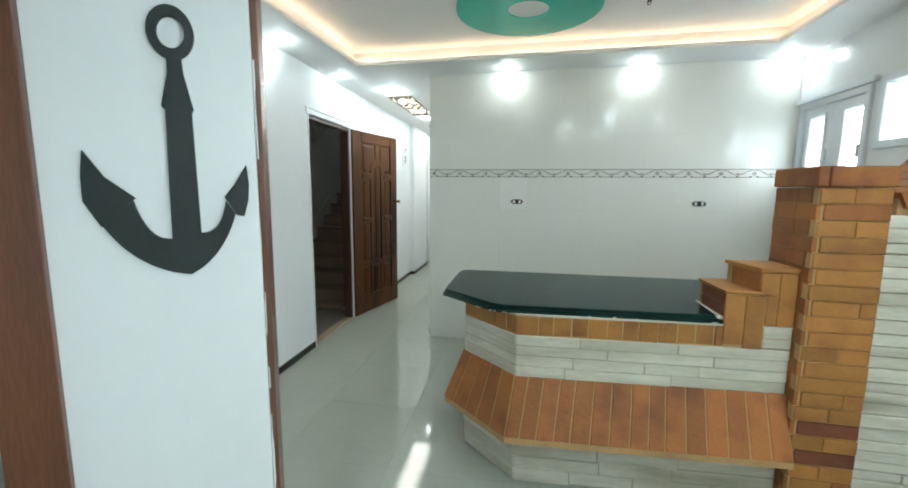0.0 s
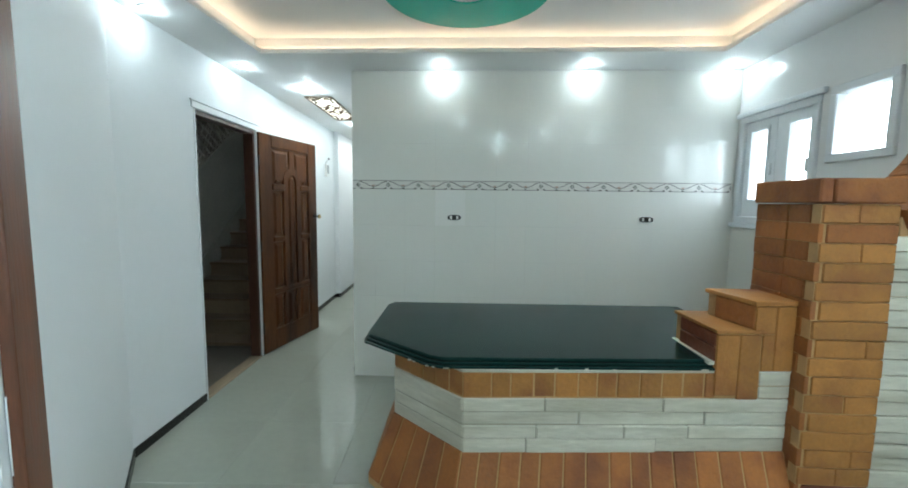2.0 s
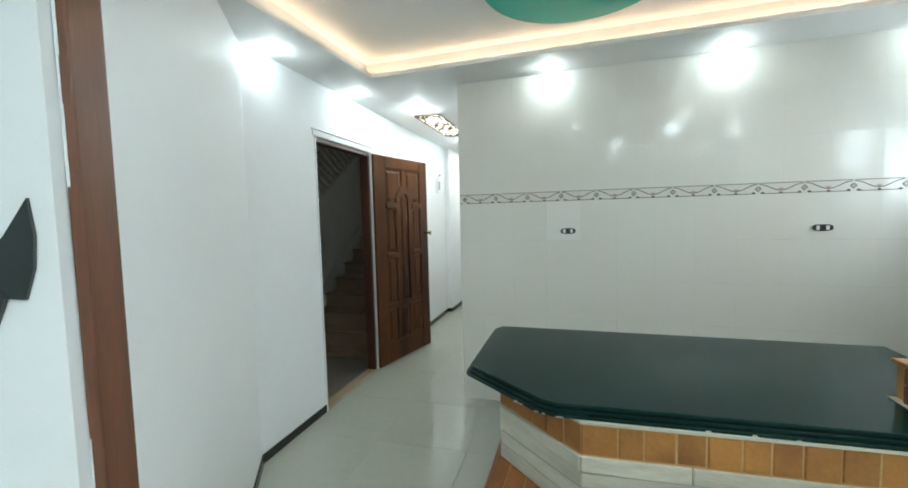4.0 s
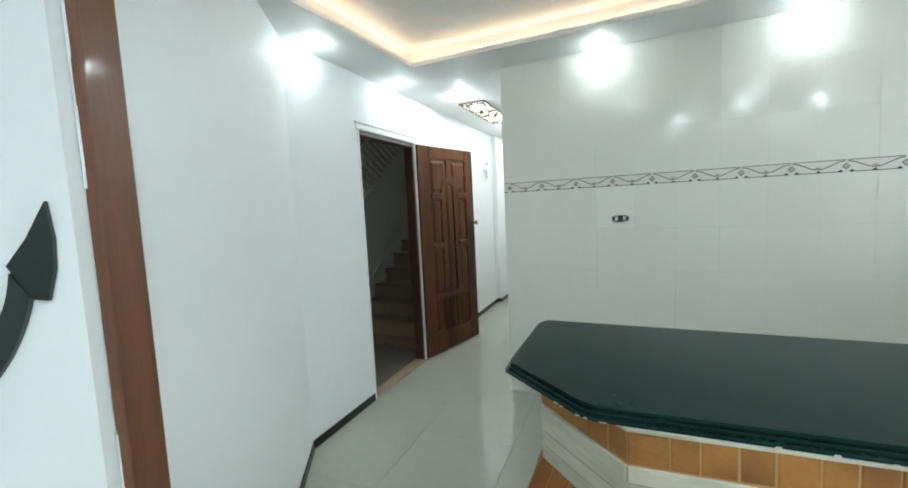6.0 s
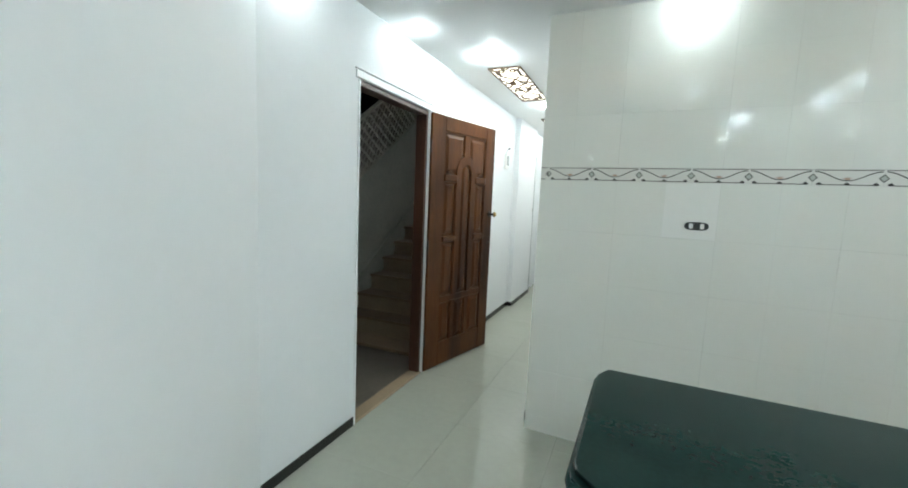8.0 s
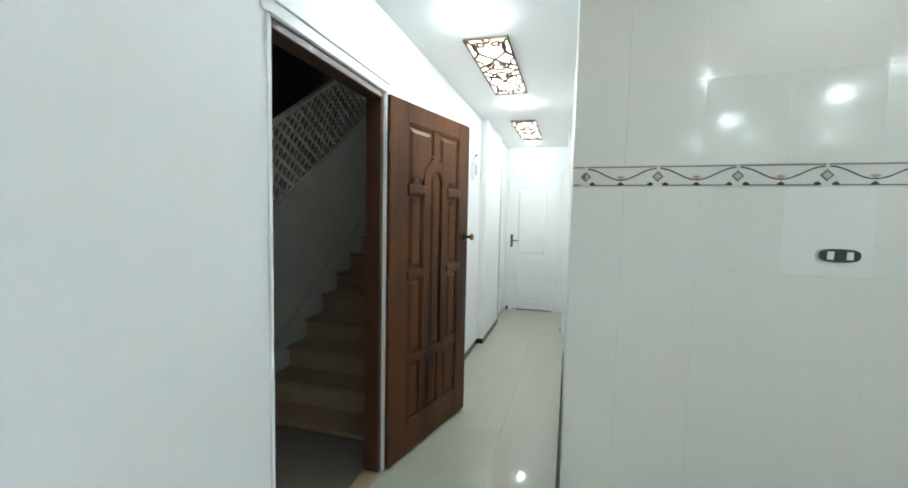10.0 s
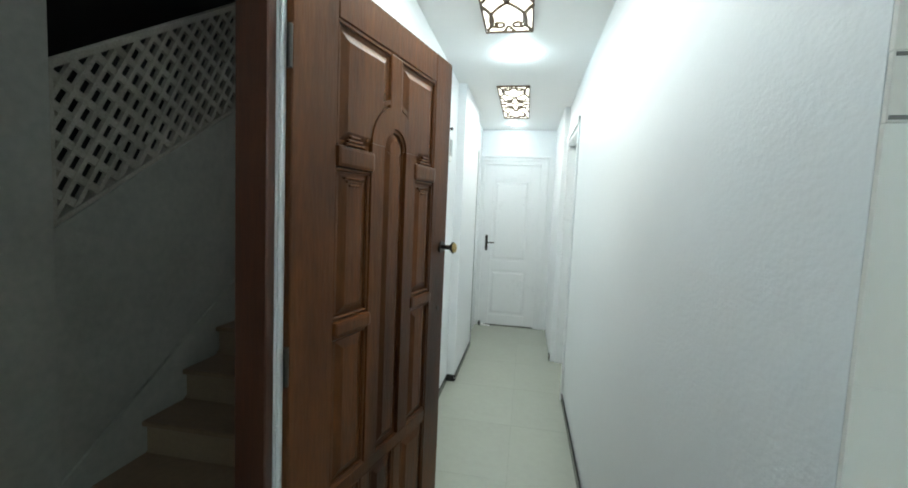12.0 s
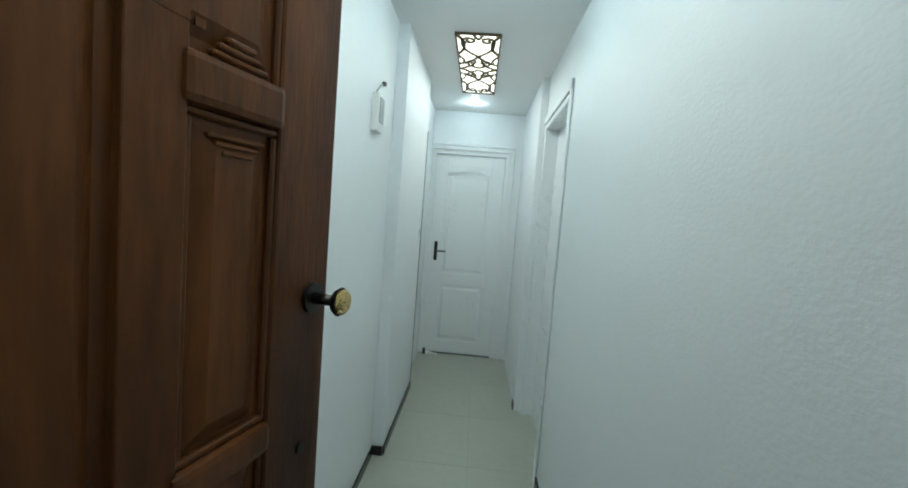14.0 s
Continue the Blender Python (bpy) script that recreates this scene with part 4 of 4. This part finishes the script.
for y0, y1, z0, z1 in ((0.001, 0.04, 0, 2.138), (0.79, 0.829, 0, 2.138), (0.04, 0.79, 2.10, 2.138)):
    part("jamb", box(-0.004, 0.14, y0, y1, z0, z1, 0.003), WHITE_GLOSS, door3)
for z0, z1 in ((0.16, 0.70), (0.85, 1.95)):
    part("raised_panel", box(0.076, 0.086, 0.15, 0.68, z0, z1, 0.006), WHITE_GLOSS, door3)
part("casing", box(-0.014, -0.001, -0.05, 0.0, 0.0, 2.19, 0.004), WHITE_GLOSS, door3)
part("casing", box(-0.014, -0.001, -0.05, 0.83, 2.139, 2.19, 0.004), WHITE_GLOSS, door3)


# ---------------------------------------------------------------- corridor light panels
def heart_scroll(cx, cy, sx, sy, bm, w=0.014):
    """A pair of scrolls that meet in a point, mirrored left and right."""
    for side in (-1, 1):
        pts = bow((cx, cy), (cx + side * sx * 1.1, cy + sy * 0.35), (cx + side * sx * 0.9, cy + sy * 0.78), 8)
        for i in range(1, 15):
            a = math.radians(i * 30)
            r = sx * 0.40 * (1 - i / 20)
            pts.append((cx + side * (sx * 0.50 + r * math.cos(a)), cy + sy * 0.78 + math.copysign(1, sy) * r * math.sin(a)))
        ribbon(pts, w, -0.012, -0.004, None, bm)
    return bm


def light_panel(at):
    lamp = thing("ceiling_light", "backlit ceiling panel with a brown scrollwork grille", "ceiling light", "corridor light panels", at)
    W, L = 0.266, 1.12
    part("diffuser", box(-W / 2 + 0.004, W / 2 - 0.004, 0.004, L - 0.004, -0.004, 0.0), PANEL_FACE, lamp, "glowing warm white diffuser")
    bm = bmesh.new()
    for x0, x1, y0, y1 in ((-W / 2, W / 2, 0, 0.010), (-W / 2, W / 2, L - 0.010, L), (-W / 2, -W / 2 + 0.010, 0.010, L - 0.010), (W / 2 - 0.010, W / 2, 0.010, L - 0.010)):
        box(x0, x1, y0, y1, -0.014, -0.0005, 0.001, None, bm)
    part("frame", bm, SCROLL, lamp, "thin brown frame")
    bm = bmesh.new()
    for end in (0, 1):
        def p(x, y):
            return (x, L - y if end else y)

        def strand(*pts, w=0.018):
            ribbon([p(*q) for q in bow(*pts, 10)], w, -0.012 + 0.0003 * end, -0.004, None, bm)

        sy = -1 if end else 1
        heart_scroll(0, p(0, 0.33)[1], 0.105, -0.30 * sy, bm, 0.014)
        heart_scroll(0, p(0, 0.535)[1], 0.080, -0.13 * sy, bm, 0.015)
        for side in (-1, 1):
            strand((side * 0.128, 0.015), (side * 0.035, 0.16), (side * 0.128, 0.30))
            strand((0, 0.33), (side * 0.035, 0.43), (side * 0.126, 0.47))
            strand((side * 0.126, 0.33), (side * 0.075, 0.40), (side * 0.100, 0.44), w=0.014)
            strand((side * 0.126, 0.56), (side * 0.06, 0.52), (side * 0.030, 0.47), w=0.015)
            strand((side * 0.028, 0.012), (side * 0.012, 0.06), (0, 0.075), w=0.014)
    part("grille", bm, SCROLL, lamp, "brown scrollwork grille")
    data = bpy.data.lights.new("panel_lamp", "AREA")
    data.shape, data.size, data.size_y, data.energy, data.color = "RECTANGLE", W, L, PANEL_POWER, (1.0, 0.96, 0.88)
    new("panel_lamp", data).matrix_world = at @ Matrix.Translation((0, L / 2, -0.02))
    return lamp


light_panel(COR @ Matrix.Translation((0.443, 1.97, CEIL)))
light_panel(COR @ Matrix.Translation((0.432, 4.10, CEIL)))

# ---------------------------------------------------------------- skirting
SK = 0.058


def skirting(points, label="black tile skirting along the foot of the wall"):
    """Runs along an open plan line; the room lies to its left."""
    bm = bmesh.new()
    for p, q in zip(points, points[1:]):
        d = math.hypot(q[0] - p[0], q[1] - p[1])
        m = facing(p, q)
        box(0, d, 0.0005, 0.010, 0.0008, SK, 0.002, m, bm)
    return structure("baseboard", bm, SKIRT, label)


skirting([splay(0.0), splay(PIER - 0.092)])
skirting([cor(0, 0.0), cor(0, LY0 - 0.022)][::-1])
skirting([cor(0, LY1 + 0.03), cor(0, 4.028)][::-1])
skirting([cor(0.065, 4.03), cor(0.0, 4.03)][::1])
skirting([cor(0.065, 4.03), cor(0.065, 5.0)][::-1])
skirting([cor(COR_W, 1.25), cor(COR_W, 3.90)])
skirting([cor(0.90, 4.79), cor(0.90, 4.86)])

# ---------------------------------------------------------------- windows
def window(name, y0, y1, z0, z1, panes, label):
    w = thing(name, label, "window", kind="structure", at=pose(RIGHT_X, 0, 0))
    F = 0.045
    for a, b, c, d in ((y0, y1, z0, z0 + F), (y0, y1, z1 - F, z1), (y0, y0 + F, z0 + F, z1 - F), (y1 - F, y1, z0 + F, z1 - F)):
        part("window_frame", box(-0.012, 0.07, a, b, c, d, 0.004), WINDOW_PAINT, w)
    for a, b, c, d in panes:
        part("pane", box(0.040, 0.045, a, b, c, d), PANE, w).visible_shadow = False
    return w


def sash(w, y0, y1, z0, z1, p):
    """A solid shutter leaf with one tall glazed slot p = (y0, y1, z0, z1)."""
    a, b, c, d = p
    bm = bmesh.new()
    for q in ((y0, a, z0, z1), (b, y1, z0, z1), (a, b, z0, c), (a, b, d, z1)):
        box(0.012, 0.052, q[0], q[1], q[2], q[3], 0.0, None, bm)
    s = part("sash", bm, WINDOW_PAINT, w, "white painted sash")
    bm = bmesh.new()
    for q in ((a - 0.02, b + 0.02, c - 0.02, c), (a - 0.02, b + 0.02, d, d + 0.02), (a - 0.02, a, c, d), (b, b + 0.02, c, d)):
        box(0.004, 0.012, q[0], q[1], q[2], q[3], 0.002, None, bm)
    part("glazing_bead", bm, WINDOW_PAINT, s)
    part("sash_handle", box(-0.012, 0.006, y0 + 0.012, y0 + 0.026, (z0 + z1) / 2 - 0.05, (z0 + z1) / 2 + 0.03, 0.003), WHITE_GLOSS, s, "white handle")


slots = [(3.40, 3.565, 1.50, 1.985), (3.765, 3.93, 1.50, 1.985)]
win = window("window_1", 3.33, 4.04, 1.33, 2.10, slots, "white painted window with two narrow glazed sashes")
sash(win, 3.377, 3.683, 1.377, 2.053, slots[0])
sash(win, 3.687, 3.993, 1.377, 2.053, slots[1])
part("window_head", box(-0.03, 0.002, 3.29, 4.07, 2.101, 2.135, 0.004), WINDOW_PAINT, win)
part("window_sill", box(-0.035, 0.004, 3.29, 4.07, 1.295, 1.329, 0.005), WINDOW_PAINT, win)
win = window("window_2", 2.87, 3.26, 1.70, 2.12, [(2.915, 3.215, 1.767, 2.075)], "small square white window, bright with daylight")
tagged(mesh_object("backdrop", box(60, 60.1, -100, 320, -40, 160), OUTSIDE), "pale bright daylight haze outside the windows", "backdrop", kind="structure")

# ---------------------------------------------------------------- sockets, switch, meter
def socket(x, z, w):
    s = thing("wall_socket", "black oval double socket with pale inserts", "socket", "sockets on the tiled wall", BACK @ Matrix.Translation((x, z, 0)))
    part("surround", joined(prism([(x2 * (w / 2 + 0.005) , y2 * 0.026) for x2, y2 in oval()], 0.0005, 0.004)), WHITE_PLASTIC, s, "white surround")
    part("plate", joined(prism([(x2 * w / 2, y2 * 0.021) for x2, y2 in oval()], 0.0008, 0.011, 0.002)), BLACK_PLASTIC, s, "black plate")
    for k in (-0.23, 0.23):
        part("insert", box(w * k - 0.009, w * k + 0.009, -0.013, 0.013, 0.010, 0.0135, 0.0015), WHITE_PLASTIC, s, "pale insert")
    return s


def oval():
    """A stadium outline of half size 1 x 1 with full round ends."""
    pts = []
    for i in range(24):
        a = 2 * math.pi * i / 24
        c, q = math.cos(a), math.sin(a)
        pts.append((math.copysign(abs(c) ** 0.55, c), math.copysign(abs(q) ** 0.8, q)))
    return pts


socket(0.055, 1.334, 0.108)
socket(1.559, 1.337, 0.108)
meter = thing("wall_intercom", "small grey wall unit on the corridor wall", "intercom", at=LEFT @ Matrix.Translation((3.62, 0, 1.88)))
part("case", box(-0.05, 0.05, -0.034, -0.0005, -0.085, 0.085, 0.006, None, None, 2), WHITE_PLASTIC, meter, "white case")
part("screen", box(-0.038, 0.038, -0.038, -0.033, -0.045, 0.070, 0.003), GREY_PLASTIC, meter, "grey front")
part("wire", ribbon(bow((-0.01, 0.085), (0.02, 0.12), (0.12, 0.17), 10), 0.005, 0.002, 0.007, Matrix(((1, 0, 0, 0), (0, 0, -1, 0), (0, 1, 0, 0), (0, 0, 0, 1)))), GREY_PLASTIC, meter, "short loose wire")
part("wire_end", box(0.108, 0.130, -0.022, -0.0005, 0.16, 0.18, 0.004), BLACK_PLASTIC, meter, "dark wire end")
sw = thing("light_switch", "small grey light switch on the corridor wall", "switch", at=LEFT @ Matrix.Translation((4.93, -0.065, 1.29)))
part("plate", box(-0.02, 0.02, -0.008, -0.0005, -0.035, 0.035, 0.003), WHITE_PLASTIC, sw)
part("rocker", box(-0.012, 0.012, -0.012, -0.007, -0.02, 0.02, 0.002), GREY_PLASTIC, sw)

# ---------------------------------------------------------------- wall tiles
tiles = thing("wall_tiling", "glossy cream glazed tiles with a patterned border", "wall tiles", kind="structure")
TW = 0.2425
EDGES = [0.0, 0.10, 0.392, 0.684, 0.976, 1.265, 1.551]
UPPER = [1.626, 1.914, 2.203, CEIL]
X0 = -0.765


def shared(name, cache, key, make, mat, parent, m):
    """Pieces of one size share one mesh."""
    if key not in cache:
        me = bpy.data.meshes.new(name)
        bm = make()
        bmesh.ops.recalc_face_normals(bm, faces=bm.faces)
        bm.to_mesh(me)
        bm.free()
        me.materials.append(mat)
        cache[key] = me
    ob = new(name, cache[key])
    ob.parent = parent
    ob.matrix_basis = m
    return ob


cache = {}
GAP = 0.0004
PALE = material("paler_glazed_tile", (0.785, 0.78, 0.75), 0.12, vary=0.015, scale=3.0)
for rows in (EDGES, UPPER):
    for z0, z1 in zip(rows, rows[1:]):
        x = -0.10 - 3 * TW
        while x < RIGHT_X - 0.005:
            a, w = max(X0 - x, 0.0), min(TW, RIGHT_X - x)
            h = z1 - z0
            pale = abs(x + 0.10) < 0.01 and 1.3 < (z0 + z1) / 2 < 1.55
            shared("tile", cache, (pale, round(a, 4), round(w, 4), round(h, 4)), lambda a=a, w=w, h=h: box(a + GAP / 2, w - GAP / 2, GAP / 2, h - GAP / 2, -0.007, 0.0), PALE if pale else GLAZE, tiles, BACK @ Matrix.Translation((x, z0, 0)))
            x += TW
# window wall tiles, below the windows and beside them up to the border
right_tiles = thing("wall_tiling", "glossy cream glazed tiles below the window", "wall tiles", kind="structure")
SIDE = Matrix(((0, 0, -1, RIGHT_X), (-1, 0, 0, TILE_Y - 0.001), (0, 1, 0, 0), (0, 0, 0, 1)))
for z0, z1 in zip(EDGES, EDGES[1:]):
    z1 = min(z1, 1.294)
    if z1 - z0 < 0.02:
        continue
    x = 0.0
    while x < TILE_Y - 2.50:
        w = min(TW, TILE_Y - 2.50 - x)
        h = z1 - z0
        shared("tile", cache, ("s", round(w, 4), round(h, 4)), lambda w=w, h=h: box(GAP / 2, w - GAP / 2, GAP / 2, h - GAP / 2, -0.007, 0.0), GLAZE, right_tiles, SIDE @ Matrix.Translation((x, z0, 0)))
        x += TW

# patterned border, one tile after another
BZ0, BZ1 = 1.551, 1.626
BH = BZ1 - BZ0
x = X0 + 0.046 - TW
cb = {}
while x < RIGHT_X - 0.01:
    a, b = max(x, X0), min(x + TW, RIGHT_X)
    base = BACK @ Matrix.Translation((x, BZ0, 0))
    tile = shared("border_tile", cb, ("b", round(a - x, 3), round(b - x, 3)), lambda a=a, b=b, x=x: box(a - x + GAP / 2, b - x - GAP / 2, GAP / 2, BH - GAP / 2, -0.007, 0.0006, 0.0008), BORDER_TILE, tiles, base)
    if x < X0:
        bm = bmesh.new()
        prism([(TW - 0.019, 0.036), (TW, 0.017), (TW, 0.055)], 0.0008, 0.0018, 0, None, bm)
        box(a - x + 0.002, TW - 0.004, 0.0685, 0.0725, 0.0008, 0.0018, 0, None, bm)
        box(a - x + 0.002, TW - 0.018, 0.0035, 0.0080, 0.0008, 0.0018, 0, None, bm)
        part("edge_line", bm, MOTIF_GREY, tile)
    if x >= X0 and x + TW <= RIGHT_X:
        def lines():
            bm = bmesh.new()
            box(0.004, TW - 0.004, 0.0685, 0.0725, 0.0004, 0.0016, 0, None, bm)
            box(0.018, TW - 0.018, 0.0035, 0.0080, 0.0004, 0.0016, 0, None, bm)
            return bm

        def diamond():
            bm = bmesh.new()
            for s in (0.0, TW):
                for r, q in ((0.019, 0.0014),):
                    c = [(s + r, 0.036), (s, 0.036 + r), (s - r, 0.036), (s, 0.036 - r)]
                    pts = [p for p in c if -0.001 <= p[0] <= TW + 0.001]
                    prism(pts, 0.0004, q, 0, None, bm)
            return bm

        def vine():
            pts = []
            for i in range(25):
                u = i / 24
                pts.append((0.006 + (TW - 0.012) * u, 0.044 + 0.020 * math.cos(2 * math.pi * u)))
            return ribbon(pts, 0.0042, 0.0004, 0.0018)

        def flower():
            bm = bmesh.new()
            for i in range(5):
                an = math.radians(20 + 35 * i)
                ca, sa = math.cos(an), math.sin(an)
                prism([(TW / 2 - sa * 0.004, 0.030 + ca * 0.004), (TW / 2 + ca * 0.019, 0.031 + sa * 0.012), (TW / 2 + sa * 0.004, 0.030 - ca * 0.004)], 0.0004, 0.0013 + 0.0001 * i, 0, None, bm)
            return bm

        def buds():
            bm = bmesh.new()
            for c in (0.024, TW / 2, TW - 0.024):
                for dx, s in ((0, 0.0075), (-0.006, 0.005), (0.006, 0.005)):
                    prism([(c + dx - s, 0.0075), (c + dx, 0.0075 + s * 1.5), (c + dx + s, 0.0075), (c + dx, 0.0045)], 0.0005, 0.0017 + abs(dx) * 0.03, 0, None, bm)
            return bm

        def field():
            bm = bmesh.new()
            for s in (0.0, TW):
                c = [(s + 0.0125, 0.036), (s, 0.0485), (s - 0.0125, 0.036), (s, 0.0235)]
                prism([p for p in c if -0.001 <= p[0] <= TW + 0.001], 0.0006, 0.0020, 0, None, bm)
            return bm

        for nm, make, mat in (("diamond_field", field, MOTIF_PALE), ("edge_line", lines, MOTIF_GREY), ("diamond", diamond, MOTIF_GREY), ("vine", vine, MOTIF_DARK), ("flower", flower, MOTIF_PINK), ("bud", buds, MOTIF_DARK)):
            shared(nm, cb, nm, make, mat, tile, Matrix.Translation((0, 0, 0.0004)))
    x += TW

# ---------------------------------------------------------------- floor tiles
FT = 0.60
cf = {}
for i in range(-6, 9):
    for j in range(-16, 5):
        lx, ly = 0.57 + FT * i, 4.01 + FT * j
        c = COR @ Vector((lx + FT / 2, ly + FT / 2, 0))
        if c.y > 4.6 and not -0.5 < lx + FT / 2 < 1.5:
            continue
        if not (-3.3 < c.x < 2.7 and -2.5 < c.y < 9.2) or (c.x < -2.2 and c.y > 3.0):
            continue
        shared("tile", cf, "t", lambda: box(0.0006, FT - 0.0006, 0.0006, FT - 0.0006, -0.011, 0.0, 0.0004), FLOOR_TILE, floor, COR @ Matrix.Translation((lx, ly, 0)))
